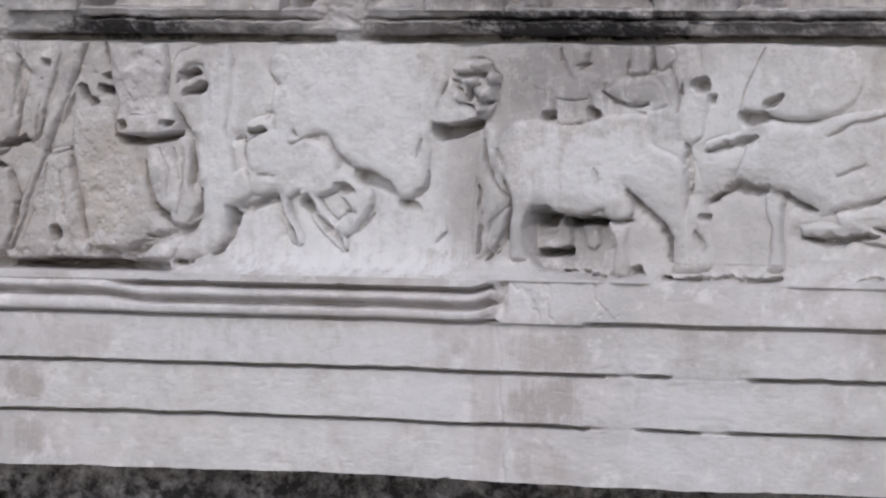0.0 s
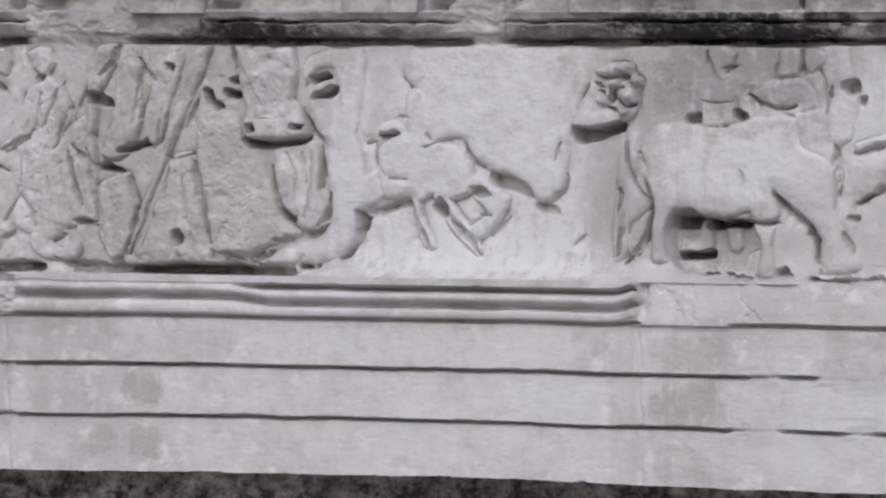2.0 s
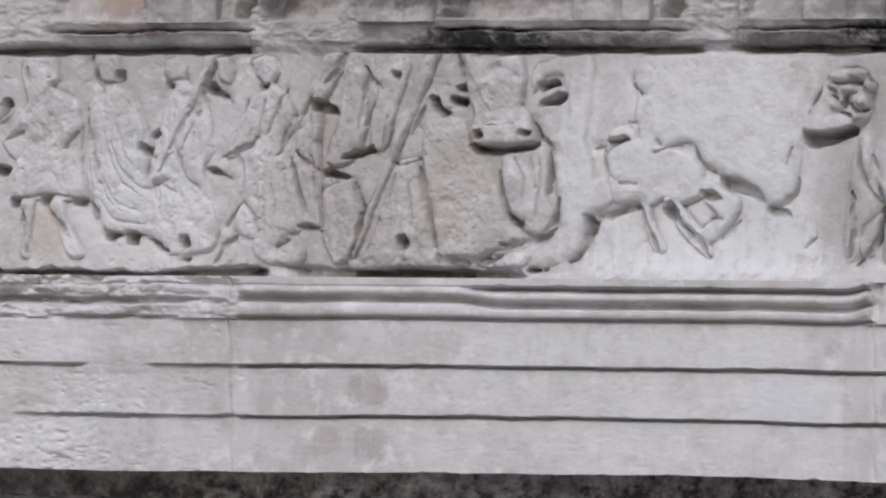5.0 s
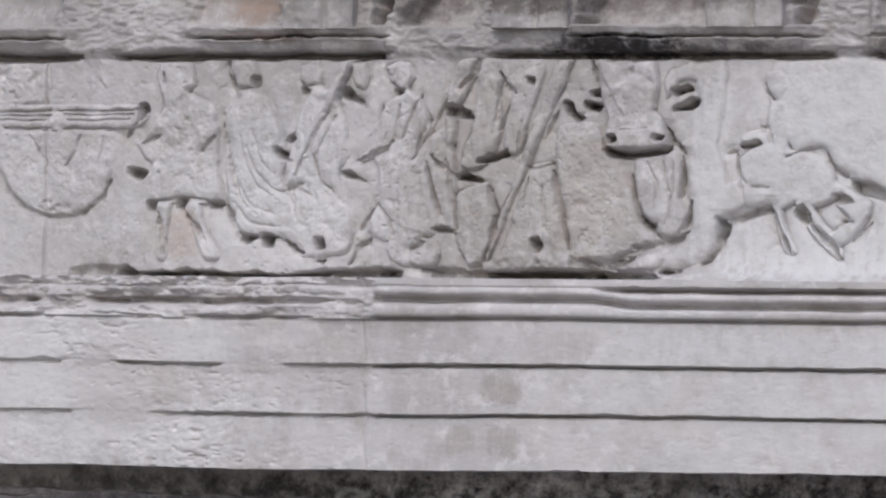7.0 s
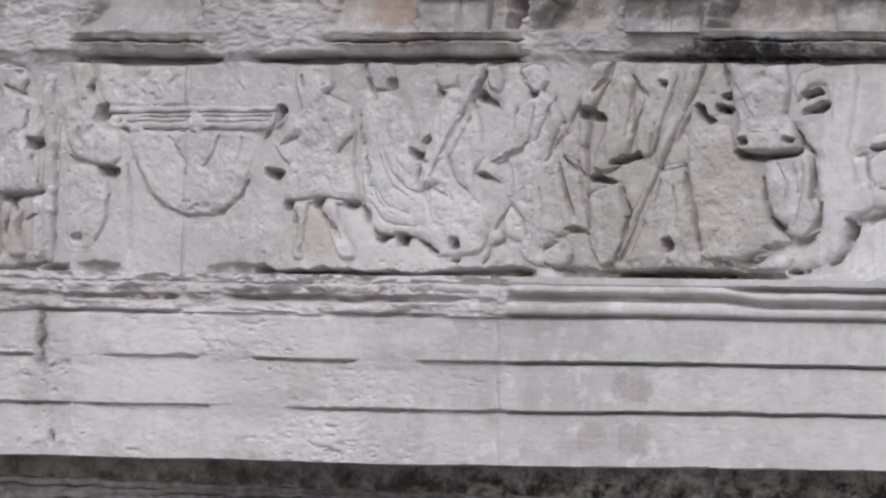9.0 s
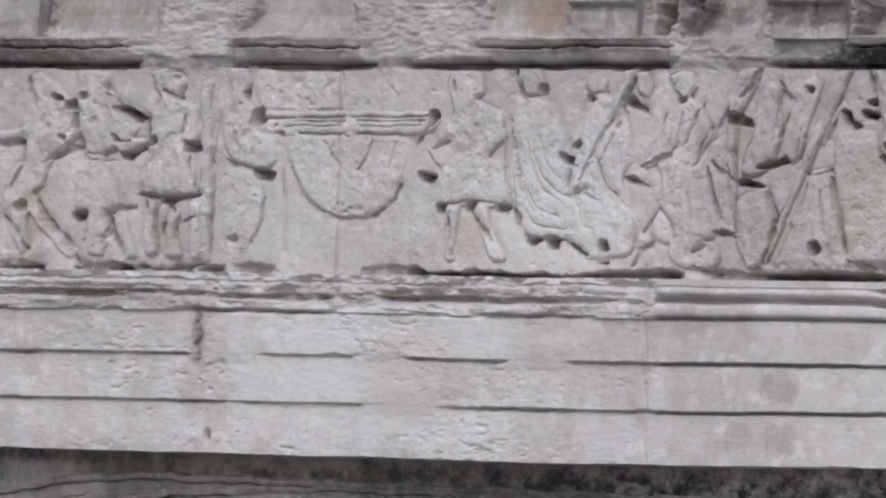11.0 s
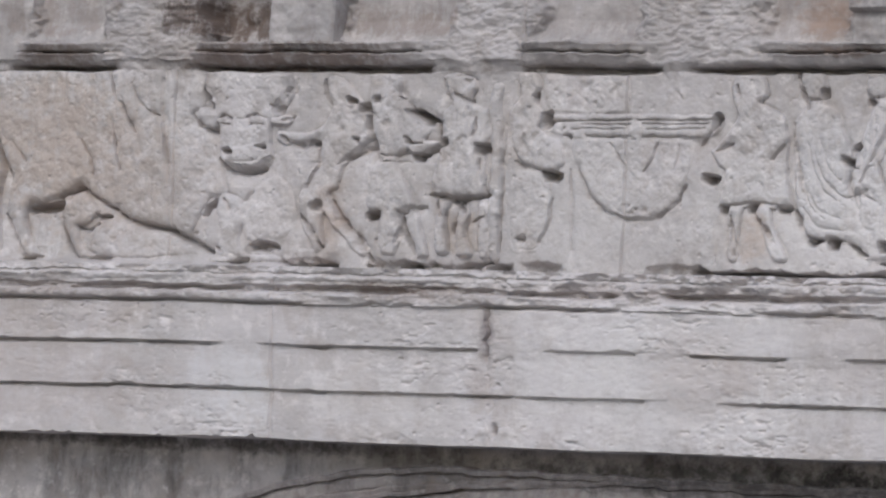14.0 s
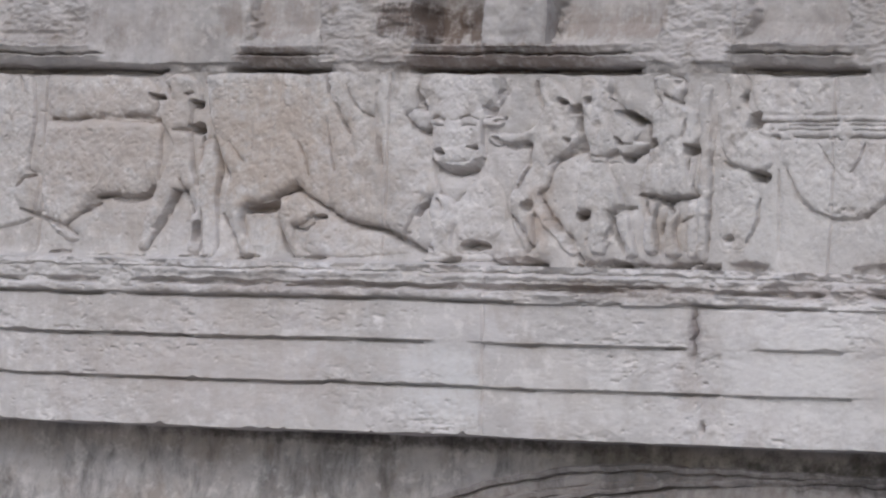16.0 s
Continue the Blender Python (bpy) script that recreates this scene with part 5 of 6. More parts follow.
f = Relief("carved_soldier", "marble attendant in a belted tunic, hair in a cap, knees bare", "relief carving")
f.shape(0.032, 0.015, (-0.610, 0.564), (-0.573, 0.575), (-0.515, 0.564), (-0.497, 0.531), (-0.519, 0.490), (-0.471, 0.474), (-0.448, 0.408), (-0.464, 0.359), (-0.483, 0.309), (-0.455, 0.219), (-0.549, 0.210), (-0.635, 0.217), (-0.627, 0.291), (-0.616, 0.357), (-0.613, 0.456), (-0.577, 0.490), (-0.607, 0.523))
f.shape(0.027, 0.011, (-0.616, 0.209), (-0.577, 0.206), (-0.583, 0.144), (-0.567, 0.054), (-0.611, 0.053))
f.shape(0.027, 0.011, (-0.533, 0.194), (-0.499, 0.170), (-0.514, 0.112), (-0.491, 0.047), (-0.538, 0.046), (-0.544, 0.128))
f.shape(0.027, 0.011, (-0.473, 0.203), (-0.439, 0.203), (-0.434, 0.048), (-0.466, 0.047))
f.pit(0.045, (-0.493, 0.367), (-0.455, 0.369), (-0.440, 0.349), (-0.462, 0.336), (-0.491, 0.339))
f.channel(0.0075, 0.032, (-0.645, 0.222), (-0.587, 0.213), (-0.511, 0.210), (-0.436, 0.219))
f.channel(0.007, 0.03, (-0.548, 0.202), (-0.518, 0.174))
f.channel(0.006, 0.024, (-0.615, 0.201), (-0.599, 0.160))
f.channel(0.005, 0.018, (-0.569, 0.514), (-0.539, 0.498), (-0.510, 0.490))
f.channel(0.005, 0.016, (-0.604, 0.556), (-0.595, 0.514))
f.channel(0.003, 0.01, (-0.562, 0.564), (-0.530, 0.569), (-0.499, 0.553))
f.pit(0.012, (-0.537, 0.552), (-0.518, 0.556), (-0.523, 0.543))
f.channel(0.006, 0.02, (-0.497, 0.441), (-0.507, 0.391))
f.channel(0.006, 0.022, (-0.561, 0.111), (-0.545, 0.144))
f.channel(0.005, 0.016, (-0.497, 0.145), (-0.451, 0.154))
f.channel(0.008, 0.034, (-0.641, 0.015), (-0.574, 0.006), (-0.479, 0.014), (-0.424, 0.028))
f.grain(-0.537, 0.375, 0.048, 0.098, 16, 0.005)

f = Relief("carved_soldier", "marble attendant in a short kilt with a raised arm", "relief carving")
f.shape(0.032, 0.015, (-0.862, 0.571), (-0.784, 0.575), (-0.754, 0.555), (-0.761, 0.514), (-0.730, 0.489), (-0.678, 0.431), (-0.648, 0.415), (-0.674, 0.373), (-0.721, 0.348), (-0.758, 0.331), (-0.746, 0.290), (-0.691, 0.192), (-0.738, 0.171), (-0.815, 0.170), (-0.855, 0.181), (-0.843, 0.289), (-0.827, 0.339), (-0.851, 0.414), (-0.855, 0.472))
f.shape(0.034, 0.009, (-0.722, 0.365), (-0.665, 0.377), (-0.626, 0.374), (-0.663, 0.344), (-0.710, 0.337))
f.shape(0.036, 0.01, (-0.759, 0.492), (-0.709, 0.456), (-0.695, 0.398), (-0.731, 0.414))
f.shape(0.028, 0.012, (-0.800, 0.174), (-0.757, 0.174), (-0.735, 0.125), (-0.749, 0.042), (-0.797, 0.042), (-0.806, 0.091))
f.shape(0.028, 0.012, (-0.728, 0.171), (-0.681, 0.179), (-0.668, 0.126), (-0.633, 0.044), (-0.681, 0.035), (-0.711, 0.109))
f.pit(0.04, (-0.734, 0.464), (-0.700, 0.472), (-0.650, 0.443), (-0.643, 0.423), (-0.678, 0.431))
f.channel(0.008, 0.034, (-0.760, 0.505), (-0.715, 0.469), (-0.669, 0.443), (-0.624, 0.432), (-0.618, 0.390))
f.pit(0.04, (-0.621, 0.382), (-0.595, 0.387), (-0.587, 0.364), (-0.616, 0.361))
f.pit(0.03, (-0.733, 0.390), (-0.703, 0.373), (-0.674, 0.370), (-0.722, 0.366))
f.channel(0.004, 0.014, (-0.817, 0.336), (-0.749, 0.332), (-0.707, 0.343))
f.channel(0.003, 0.01, (-0.810, 0.316), (-0.709, 0.314))
f.pit(0.04, (-0.703, 0.337), (-0.668, 0.340), (-0.670, 0.316), (-0.694, 0.317))
f.channel(0.007, 0.03, (-0.668, 0.337), (-0.625, 0.361))
f.pit(0.038, (-0.854, 0.165), (-0.805, 0.166), (-0.813, 0.141), (-0.849, 0.143))
f.channel(0.007, 0.03, (-0.737, 0.161), (-0.703, 0.172), (-0.652, 0.182))
f.channel(0.007, 0.028, (-0.737, 0.150), (-0.710, 0.093), (-0.676, 0.047))
f.channel(0.006, 0.024, (-0.736, 0.138), (-0.747, 0.076))
f.pit(0.024, (-0.848, 0.505), (-0.823, 0.508), (-0.827, 0.488), (-0.847, 0.488))
f.channel(0.009, 0.036, (-0.844, 0.011), (-0.785, 0.006), (-0.689, 0.011))
f.grain(-0.793, 0.414, 0.045, 0.063, 12, 0.005)

f = Relief("carved_soldier", "stooping marble attendant reaching towards the bull", "relief carving")
f.shape(0.034, 0.016, (-1.009, 0.571), (-0.959, 0.563), (-0.907, 0.521), (-0.875, 0.472), (-0.859, 0.389), (-0.905, 0.338), (-0.942, 0.305), (-0.957, 0.238), (-0.985, 0.213), (-0.930, 0.131), (-0.847, 0.057), (-0.875, 0.040), (-0.948, 0.106), (-1.001, 0.163), (-1.000, 0.072), (-1.026, 0.046), (-1.077, 0.120), (-1.094, 0.170), (-1.076, 0.254), (-1.041, 0.321), (-1.035, 0.371), (-1.144, 0.362), (-1.185, 0.378), (-1.177, 0.403), (-1.086, 0.395), (-1.028, 0.412), (-0.992, 0.471), (-1.017, 0.538))
f.channel(0.007, 0.026, (-1.022, 0.554), (-1.015, 0.513), (-0.989, 0.479))
f.pit(0.03, (-0.936, 0.501), (-0.906, 0.501), (-0.899, 0.485), (-0.925, 0.485))
f.pit(0.034, (-0.895, 0.480), (-0.866, 0.485), (-0.859, 0.463), (-0.890, 0.462))
f.channel(0.009, 0.034, (-0.867, 0.447), (-0.860, 0.397), (-0.838, 0.356), (-0.826, 0.323))
f.channel(0.009, 0.03, (-0.933, 0.322), (-0.885, 0.342), (-0.851, 0.359))
f.channel(0.004, 0.01, (-0.961, 0.305), (-0.924, 0.330))
f.channel(0.009, 0.034, (-1.165, 0.386), (-1.134, 0.367), (-1.084, 0.357), (-1.045, 0.371))
f.channel(0.007, 0.026, (-1.035, 0.371), (-1.034, 0.304), (-1.065, 0.237))
f.channel(0.007, 0.03, (-1.079, 0.154), (-1.036, 0.104), (-1.008, 0.063))
f.pit(0.026, (-1.042, 0.187), (-1.013, 0.196), (-1.007, 0.171), (-1.035, 0.168))
f.channel(0.01, 0.034, (-0.974, 0.197), (-0.930, 0.131), (-0.877, 0.074), (-0.835, 0.025))
f.pit(0.02, (-0.912, 0.383), (-0.892, 0.383), (-0.899, 0.368))
f.channel(0.008, 0.034, (-1.129, 0.011), (-1.059, 0.004), (-0.961, 0.009))
f.grain(-0.931, 0.430, 0.045, 0.056, 14, 0.005)

f = Relief("carved_bull", "marble bull facing outward with short horns and round nostrils", "relief carving")
f.shape(0.044, 0.018, (-1.441, 0.576), (-1.344, 0.585), (-1.231, 0.580), (-1.149, 0.568), (-1.134, 0.509), (-1.165, 0.466), (-1.199, 0.432), (-1.206, 0.381), (-1.196, 0.330), (-1.220, 0.296), (-1.290, 0.279), (-1.353, 0.290), (-1.382, 0.329), (-1.387, 0.388), (-1.402, 0.448), (-1.426, 0.491), (-1.451, 0.542))
f.shape(0.06, 0.016, (-1.374, 0.351), (-1.317, 0.358), (-1.225, 0.362), (-1.196, 0.330), (-1.213, 0.296), (-1.290, 0.282), (-1.349, 0.292), (-1.380, 0.320))
f.shape(0.046, 0.01, (-1.485, 0.448), (-1.450, 0.470), (-1.403, 0.457), (-1.393, 0.414), (-1.423, 0.402), (-1.462, 0.419))
f.shape(0.042, 0.01, (-1.200, 0.440), (-1.150, 0.449), (-1.128, 0.432), (-1.157, 0.415), (-1.198, 0.420))
f.shape(0.058, 0.01, (-1.448, 0.579), (-1.421, 0.579), (-1.423, 0.525), (-1.405, 0.482), (-1.419, 0.474), (-1.442, 0.508))
f.shape(0.05, 0.01, (-1.173, 0.568), (-1.138, 0.568), (-1.144, 0.509), (-1.178, 0.478), (-1.193, 0.483), (-1.165, 0.517))
f.shape(0.024, 0.03, (-1.595, 0.584), (-1.448, 0.585), (-1.454, 0.473), (-1.485, 0.448), (-1.423, 0.397), (-1.389, 0.354), (-1.373, 0.286), (-1.347, 0.218), (-1.408, 0.201), (-1.445, 0.149), (-1.481, 0.081), (-1.557, 0.114), (-1.571, 0.284))
f.shape(0.022, 0.018, (-1.363, 0.218), (-1.305, 0.202), (-1.280, 0.151), (-1.294, 0.066), (-1.271, 0.033), (-1.332, 0.023), (-1.385, 0.040), (-1.358, 0.099), (-1.384, 0.167))
f.shape(0.013, 0.028, (-1.284, 0.202), (-1.187, 0.271), (-1.124, 0.238), (-1.097, 0.154), (-1.132, 0.086), (-1.193, 0.085), (-1.264, 0.075), (-1.288, 0.117))
f.shape(0.024, 0.01, (-1.394, 0.022), (-1.271, 0.033), (-1.169, 0.038), (-1.147, 0.015), (-1.269, 0.009), (-1.382, 0.011))
f.channel(0.0075, 0.03, (-1.446, 0.559), (-1.443, 0.516), (-1.413, 0.477))
f.channel(0.0075, 0.028, (-1.485, 0.448), (-1.445, 0.414), (-1.392, 0.399))
f.channel(0.008, 0.03, (-1.203, 0.478), (-1.167, 0.488), (-1.145, 0.526))
f.pit(0.03, (-1.196, 0.474), (-1.166, 0.475), (-1.170, 0.454), (-1.195, 0.454))
f.channel(0.006, 0.02, (-1.163, 0.432), (-1.129, 0.444))
f.pit(0.035, (-1.374, 0.348), (-1.347, 0.351), (-1.325, 0.338), (-1.356, 0.334))
f.pit(0.03, (-1.255, 0.355), (-1.219, 0.362), (-1.224, 0.350), (-1.244, 0.349))
f.channel(0.012, 0.04, (-1.382, 0.320), (-1.357, 0.295), (-1.301, 0.284), (-1.240, 0.291), (-1.207, 0.322))
f.channel(0.0035, 0.014, (-1.391, 0.440), (-1.365, 0.450), (-1.337, 0.436))
f.channel(0.0035, 0.014, (-1.286, 0.440), (-1.252, 0.449), (-1.216, 0.437))
f.channel(0.003, 0.01, (-1.384, 0.422), (-1.342, 0.419))
f.channel(0.003, 0.01, (-1.276, 0.420), (-1.223, 0.420))
f.channel(0.003, 0.008, (-1.344, 0.312), (-1.292, 0.311), (-1.241, 0.315))
f.pit(0.03, (-1.416, 0.175), (-1.387, 0.201), (-1.390, 0.181), (-1.420, 0.146), (-1.435, 0.149))
f.pit(0.035, (-1.263, 0.064), (-1.233, 0.076), (-1.172, 0.072), (-1.154, 0.055), (-1.201, 0.048), (-1.256, 0.050))
f.channel(0.007, 0.03, (-1.331, 0.012), (-1.280, 0.012), (-1.260, 0.023))
f.channel(0.0075, 0.034, (-1.144, 0.018), (-1.096, 0.006), (-1.026, 0.007), (-0.966, 0.011))
f.channel(0.005, 0.014, (-1.356, 0.201), (-1.333, 0.168))
f.channel(0.005, 0.014, (-1.283, 0.194), (-1.255, 0.220))
f.channel(0.006, 0.02, (-1.382, 0.057), (-1.354, 0.040))

f = Relief("carved_walking_ox", "large marble ox in relief, draped with a saddle cloth", "relief carving")
f.shape(0.046, 0.03, (-2.255, 0.566), (-2.167, 0.579), (-2.035, 0.584), (-1.797, 0.589), (-1.595, 0.584), (-1.578, 0.456), (-1.565, 0.284), (-1.552, 0.122), (-1.588, 0.110), (-1.696, 0.137), (-1.785, 0.176), (-1.897, 0.226), (-1.959, 0.194), (-2.066, 0.176), (-2.080, 0.132), (-2.069, 0.080), (-2.031, 0.020), (-2.092, 0.016), (-2.119, 0.071), (-2.160, 0.140), (-2.152, 0.201), (-2.151, 0.262), (-2.190, 0.331), (-2.217, 0.383), (-2.242, 0.470))
f.shape(0.034, 0.014, (-1.944, 0.198), (-1.885, 0.221), (-1.805, 0.162), (-1.845, 0.118), (-1.887, 0.109), (-1.849, 0.041), (-1.804, 0.021), (-1.879, 0.013), (-1.916, 0.074), (-1.942, 0.117))
f.shape(0.024, 0.02, (-1.782, 0.145), (-1.695, 0.125), (-1.567, 0.105), (-1.480, 0.064), (-1.436, 0.034), (-1.602, 0.019), (-1.772, 0.016), (-1.838, 0.041), (-1.821, 0.093))
f.shape(0.03, 0.012, (-2.255, 0.365), (-2.216, 0.374), (-2.185, 0.279), (-2.187, 0.174), (-2.173, 0.087), (-2.180, 0.009), (-2.229, 0.008), (-2.232, 0.104), (-2.257, 0.208), (-2.265, 0.295))
f.pit(0.045, (-2.077, 0.167), (-2.012, 0.176), (-1.937, 0.186), (-1.941, 0.156), (-2.010, 0.149), (-2.068, 0.148))
f.channel(0.007, 0.03, (-1.959, 0.194), (-1.907, 0.216), (-1.875, 0.230))
f.channel(0.006, 0.026, (-1.886, 0.230), (-1.819, 0.196), (-1.752, 0.162))
f.channel(0.009, 0.036, (-1.740, 0.145), (-1.652, 0.117), (-1.557, 0.105), (-1.492, 0.084), (-1.395, 0.039))
f.pit(0.03, (-1.815, 0.148), (-1.783, 0.148), (-1.765, 0.136), (-1.803, 0.134))
f.channel(0.005, 0.018, (-1.886, 0.104), (-1.843, 0.101), (-1.813, 0.124))
f.channel(0.008, 0.032, (-2.209, 0.374), (-2.184, 0.313), (-2.148, 0.258))
f.channel(0.008, 0.03, (-2.163, 0.143), (-2.120, 0.088), (-2.092, 0.037))
f.channel(0.009, 0.036, (-2.085, 0.009), (-2.009, 0.012))
f.channel(0.007, 0.026, (-1.941, 0.108), (-1.915, 0.057), (-1.879, 0.019))
f.channel(0.007, 0.026, (-1.836, 0.015), (-1.761, 0.016))
f.channel(0.006, 0.022, (-1.792, 0.576), (-1.769, 0.507), (-1.722, 0.446), (-1.685, 0.395))
f.channel(0.005, 0.016, (-1.708, 0.541), (-1.683, 0.490), (-1.637, 0.455), (-1.605, 0.447))
f.channel(0.004, 0.014, (-1.769, 0.429), (-1.757, 0.351), (-1.740, 0.283))
f.channel(0.005, 0.014, (-1.887, 0.368), (-1.850, 0.316), (-1.835, 0.265))
f.channel(0.005, 0.014, (-1.595, 0.559), (-1.591, 0.456), (-1.566, 0.302))
f.channel(0.008, 0.03, (-2.071, -0.025), (-1.940, -0.033), (-1.768, -0.034), (-1.620, -0.021))
f.channel(0.007, 0.026, (-1.540, -0.030), (-1.389, -0.034))
f.channel(0.004, 0.01, (-2.149, 0.366), (-2.088, 0.297))
f.channel(0.003, 0.008, (-1.542, 0.576), (-1.553, 0.456), (-1.523, 0.396))

f = Relief("carved_attendant", "small marble attendant between two oxen, arm lifted", "relief carving")
f.shape(0.036, 0.014, (-2.411, 0.557), (-2.367, 0.575), (-2.287, 0.549), (-2.270, 0.487), (-2.302, 0.470), (-2.307, 0.400), (-2.285, 0.278), (-2.269, 0.217), (-2.422, 0.224), (-2.374, 0.347), (-2.422, 0.425), (-2.440, 0.504))
f.shape(0.032, 0.012, (-2.428, 0.245), (-2.349, 0.216), (-2.379, 0.146), (-2.421, 0.084), (-2.450, 0.031), (-2.486, 0.030), (-2.470, 0.101), (-2.449, 0.171))
f.shape(0.032, 0.012, (-2.320, 0.239), (-2.258, 0.226), (-2.244, 0.139), (-2.239, 0.026), (-2.286, 0.025), (-2.283, 0.121))
f.pit(0.045, (-2.479, 0.513), (-2.418, 0.508), (-2.410, 0.496), (-2.469, 0.497))
f.pit(0.045, (-2.311, 0.491), (-2.270, 0.491), (-2.269, 0.475), (-2.305, 0.473))
f.pit(0.05, (-2.308, 0.414), (-2.264, 0.421), (-2.258, 0.397), (-2.302, 0.393))
f.channel(0.005, 0.018, (-2.375, 0.403), (-2.329, 0.398), (-2.303, 0.403))
f.channel(0.006, 0.02, (-2.340, 0.517), (-2.306, 0.514))
f.channel(0.008, 0.026, (-2.578, 0.448), (-2.514, 0.441), (-2.433, 0.431))
f.channel(0.007, 0.024, (-2.334, 0.246), (-2.299, 0.199), (-2.272, 0.147))
f.channel(0.007, 0.022, (-2.427, 0.080), (-2.386, 0.144), (-2.346, 0.204))
f.pit(0.03, (-2.271, 0.112), (-2.249, 0.121), (-2.243, 0.052), (-2.282, 0.060))
f.channel(0.004, 0.012, (-2.398, 0.540), (-2.387, 0.496))
f.channel(0.006, 0.02, (-2.254, 0.304), (-2.265, 0.383))

f = Relief("carved_ox", "marble ox walking in shallow relief, back line broken", "relief carving")
f.shape(0.032, 0.028, (-2.893, 0.423), (-2.766, 0.433), (-2.581, 0.425), (-2.432, 0.417), (-2.423, 0.311), (-2.427, 0.233), (-2.469, 0.197), (-2.582, 0.187), (-2.675, 0.195), (-2.738, 0.132), (-2.804, 0.096), (-2.865, 0.122), (-2.898, 0.219))
f.shape(0.022, 0.015, (-2.902, 0.139), (-2.830, 0.122), (-2.732, 0.062), (-2.777, 0.052))
f.shape(0.016, 0.03, (-2.906, 0.565), (-2.732, 0.574), (-2.526, 0.575), (-2.453, 0.522), (-2.458, 0.452), (-2.605, 0.442), (-2.720, 0.442), (-2.871, 0.432))
f.shape(0.018, 0.016, (-3.085, 0.574), (-2.965, 0.565), (-2.941, 0.432), (-2.961, 0.271), (-2.913, 0.254), (-2.925, 0.130), (-3.015, 0.093), (-3.114, 0.127), (-3.153, 0.538))
f.channel(0.007, 0.024, (-2.878, 0.437), (-2.812, 0.427), (-2.720, 0.440))
f.channel(0.009, 0.034, (-2.674, 0.186), (-2.618, 0.199), (-2.548, 0.187), (-2.469, 0.197), (-2.438, 0.224))
f.channel(0.006, 0.02, (-2.739, 0.136), (-2.661, 0.172))
f.channel(0.006, 0.02, (-2.985, 0.150), (-2.901, 0.130), (-2.817, 0.105), (-2.744, 0.070))
f.channel(0.006, 0.02, (-3.003, 0.218), (-2.971, 0.245), (-2.925, 0.258))
f.channel(0.006, 0.02, (-2.844, 0.018), (-2.762, 0.016))
f.channel(0.004, 0.012, (-2.681, 0.010), (-2.453, 0.010))
f.channel(0.005, 0.014, (-3.013, 0.565), (-2.997, 0.521))
f.grain(-2.674, 0.442, 0.048, 0.017, 9, 0.007)
f.channel(0.005, 0.02, (-2.318, 0.012), (-2.207, 0.012))
f.channel(0.007, 0.026, (-3.026, -0.042), (-2.885, -0.041))

# ---- the figures are worn soft, then cut and drilled ----
field = 0.45 * field + 0.55 * blurred(field, 8)
raised = owner > 0
worn = np.clip(0.6 + 0.8 * rubble(FX, FZ, 0.35, 3), 0, 1)
clothed = np.isin(owner, [k for k, t in enumerate(things, 1) if any(w in t[1] for w in ("robe", "toga", "tunic", "cloak", "draped", "kilt", "slender", "staff"))])
pleats = 1 - 2.4 * np.abs(smooth_noise(FX, FZ, 0.020, 0.11) + 0.6 * smooth_noise(FX, FZ, 0.012, 0.06))
field += blurred(clothed * worn * 0.0030 * pleats, 2)
# the sculptors drilled a channel round the figures, now half lost
rim = np.zeros(field.shape)
rim[:, 1:] += owner[:, 1:] != owner[:, :-1]
rim[1:] += owner[1:] != owner[:-1]
plain_key = [k for k, t in enumerate(things, 1) if t[0] in ("plain_patch", "carved_litter")]
rim[np.isin(owner, plain_key)] = 0
rim = np.clip(blurred(np.clip(rim, 0, 1), 4) * 3.4, 0, 1) * np.clip(blurred(field, 12) / 0.016, 0, 1)
rim *= np.clip(0.40 + 1.0 * rubble(FX, FZ, 0.11, 4), 0, 1) * (0.35 + 0.65 * (owner == 0))
field -= 0.022 * rim
# the ground was cut back deeper close to the bold figures
near = blurred(np.where(field > 0.012, 1.0, 0.0), 60)
field -= 0.014 * near * (owner == 0)
for kind, values in carving:
    {"cut": carve_cut, "grain": carve_grain, "channel": carve_channel, "pit": carve_pit}[kind](*values)

# ---- the foot of the frieze, its joints, its wear ----
foot = bumps(FX, (1.75, 4.2))
field += foot * 0.055 * np.exp(-np.clip(gz, 0, 1) / 0.022) * (owner == 0)
undercut = bumps(FX, (-1.25, 1.75), soft=0.2) * np.clip(0.70 + 1.0 * rubble(FX, np.array([0.0, 0.1]), 0.22, 4)[0], 0, 1)
field -= undercut * 0.10 * np.exp(-(((gz - 0.006 + 0.006 * rubble(FX, FZ, 0.07, 5) + 0.008 * rubble(FX, FZ, 0.24, 2)) / np.maximum(0.004, 0.013 + 0.006 * rubble(FX, np.array([0.0, 0.1]), 0.10, 5)[0][None, :])) ** 4))
field += bumps(FX, (-4, -1.0)) * 0.05 * np.exp(-np.clip(gz, 0, 1) / 0.012) * (owner == 0)
SLABS = (X0, -2.90, -1.545, 0.0, 1.40, 2.20, X1)
for j in SLABS[1:-1]:
    if j < 1:
        field -= 0.009 * np.exp(-((gx - j - 0.004 * np.sin(gz * 9)) / 0.0035) ** 2)
calm = (1 - 0.6 * bumps(FX, (1.75, 4.2), soft=0.3))[None, :]
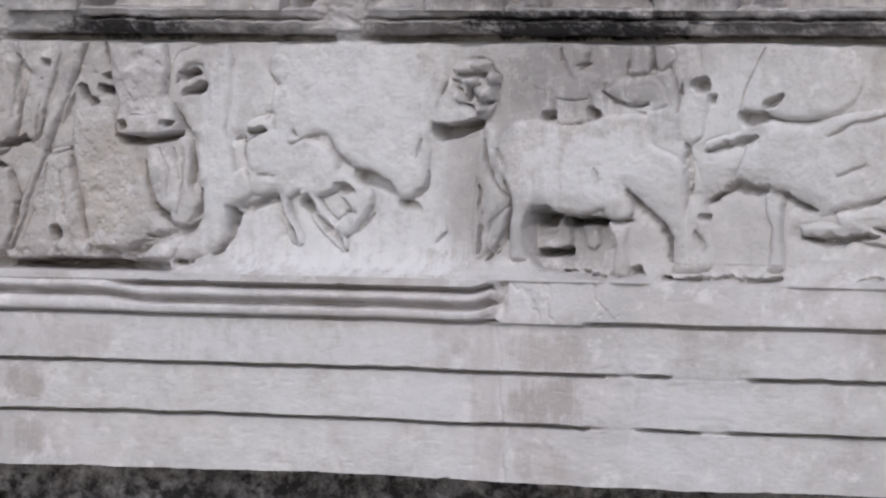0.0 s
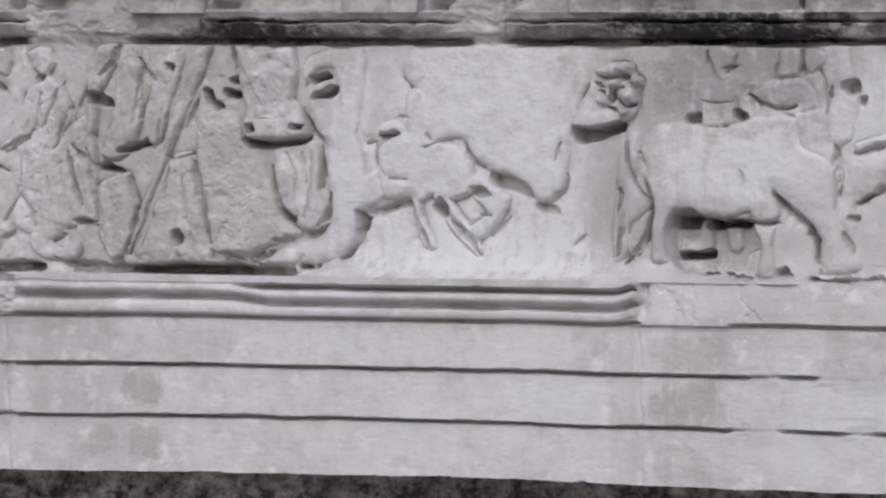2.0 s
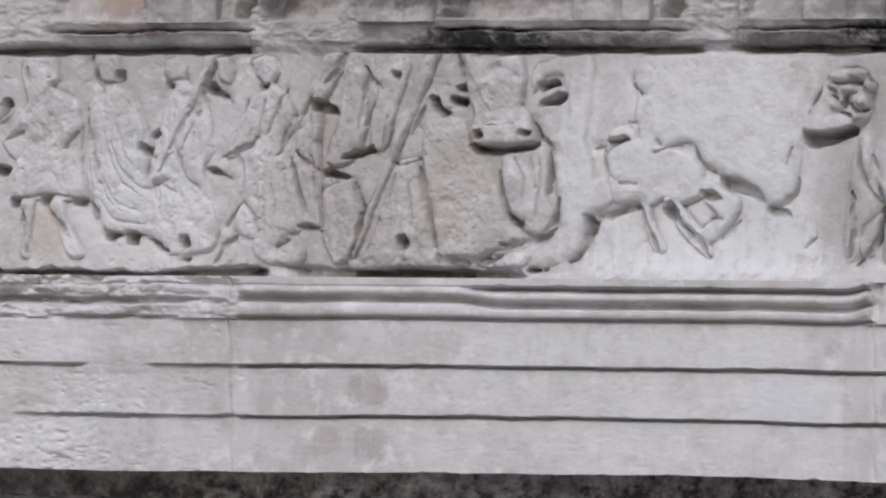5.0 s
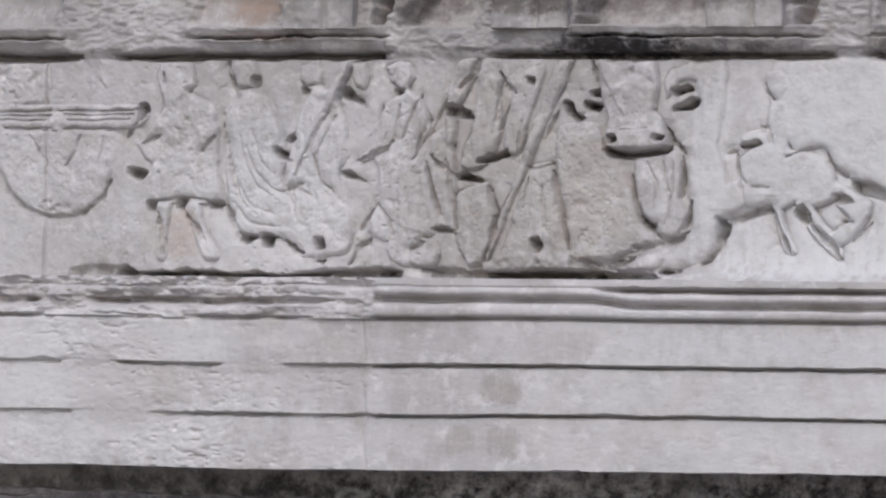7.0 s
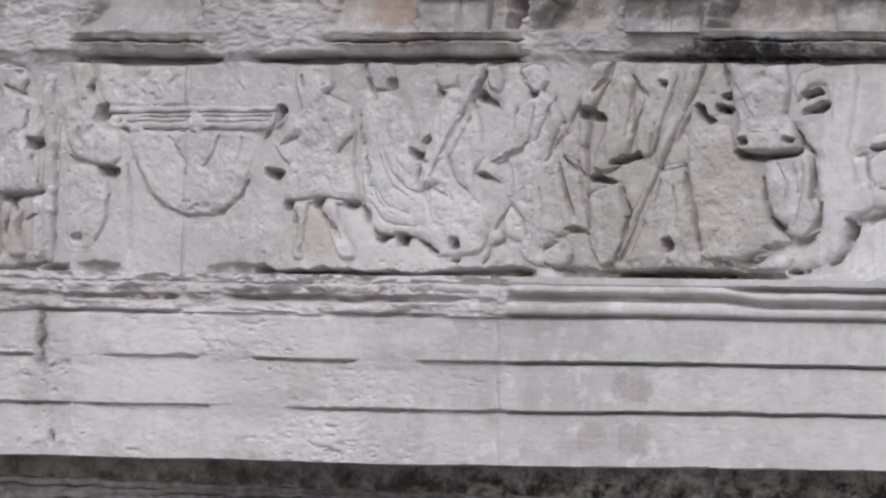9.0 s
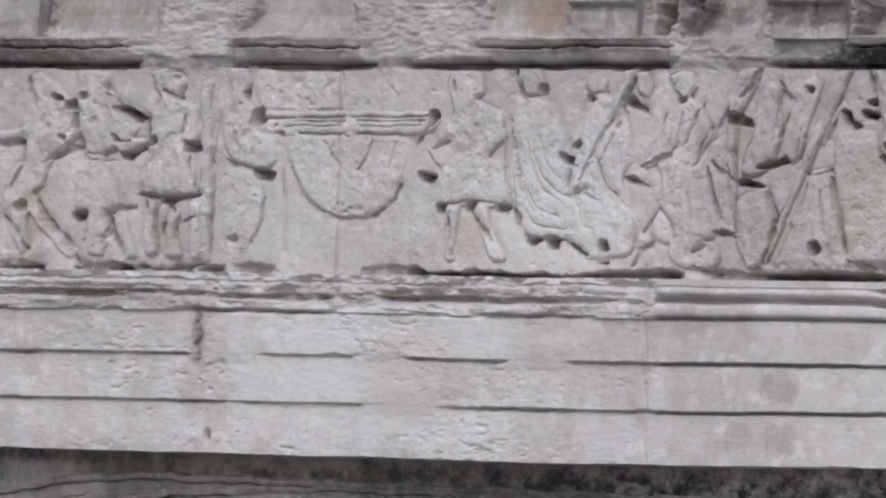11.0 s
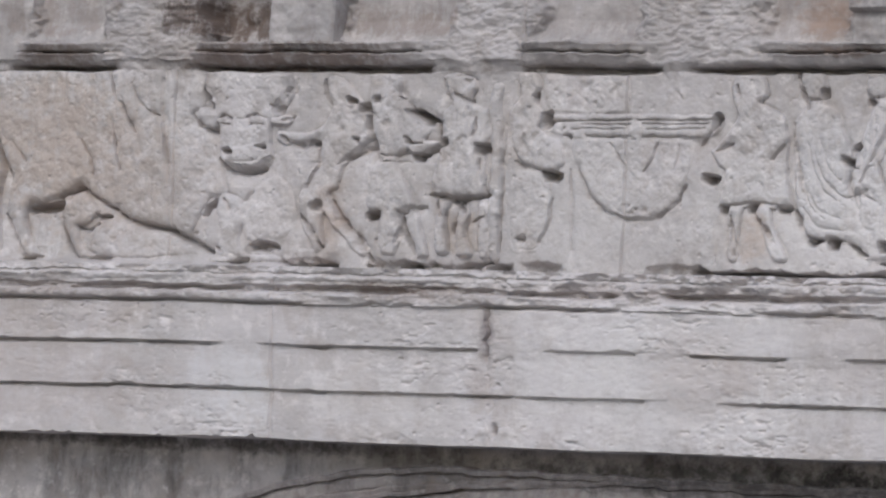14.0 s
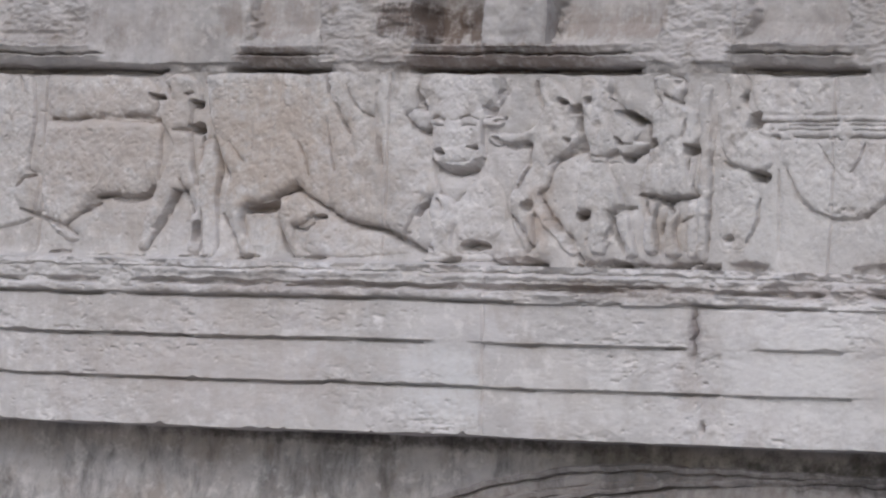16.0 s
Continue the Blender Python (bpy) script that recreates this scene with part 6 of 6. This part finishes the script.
field += calm * (0.35 + 0.65 * raised) * 0.0030 * rubble(FX, FZ, 0.045, 5)
field += calm * 0.0012 * rubble(FX, FZ, 0.035, 4) + calm * (0.4 + 0.6 * raised) * (0.0013 * rubble(FX, FZ, 0.016, 3) - worn * 0.0080 * np.maximum(0, rubble(FX, FZ, 0.05, 4) - 0.7))
field -= calm**2 * 0.009 * np.maximum(0, rubble(FX, FZ, 0.020, 2) - 0.80)
field -= calm * raised * worn * 0.007 * np.maximum(0, rubble(FX, FZ, 0.011, 2) - 0.75)
brink = 0.003 + 0.007 * np.maximum(0, 0.3 + rubble(FX, np.array([0.0, 0.1]), 0.12, 5)[0])[None, :]
field -= 0.045 * cover[None, :] * np.clip(1 - (TOP - gz) / brink, 0, 1) ** 0.7
field += (1 - cover)[None, :] * np.exp(-(TOP - gz) / 0.02) * (0.010 + 0.006 * rubble(FX, FZ, 0.05, 4))
cells = owner[:-1, :-1]
lean_z, lean_x = np.gradient(field, FZ, FX)
xc = (FX[:-1] + FX[1:]) / 2
NOTES = ("pale marble frieze slab behind the walking ox", "marble frieze slab behind the bull and attendants", "marble frieze slab split by a vertical joint at the litter",
         "eroded marble frieze slab behind the robed procession", "marble frieze slab behind the frontal ox", "smooth white marble frieze slab behind the ram")
for left, right, note in zip(SLABS, SLABS[1:], NOTES):
    here = (xc > left) & (xc <= right)
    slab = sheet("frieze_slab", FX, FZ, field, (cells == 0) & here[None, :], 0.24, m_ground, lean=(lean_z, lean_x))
    tagged(slab, note, "stone block", group="frieze slabs")
for key, (name, label, category) in enumerate(things, 1):
    rows, cols = np.nonzero(cells == key)
    if len(rows):
        k0, k1, i0, i1 = rows.min(), rows.max() + 2, cols.min(), cols.max() + 2
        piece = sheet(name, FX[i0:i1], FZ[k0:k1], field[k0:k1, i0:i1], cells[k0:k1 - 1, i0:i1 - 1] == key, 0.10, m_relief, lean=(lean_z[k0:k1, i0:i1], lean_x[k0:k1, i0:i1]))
        tagged(piece, label, category, group="procession figures")
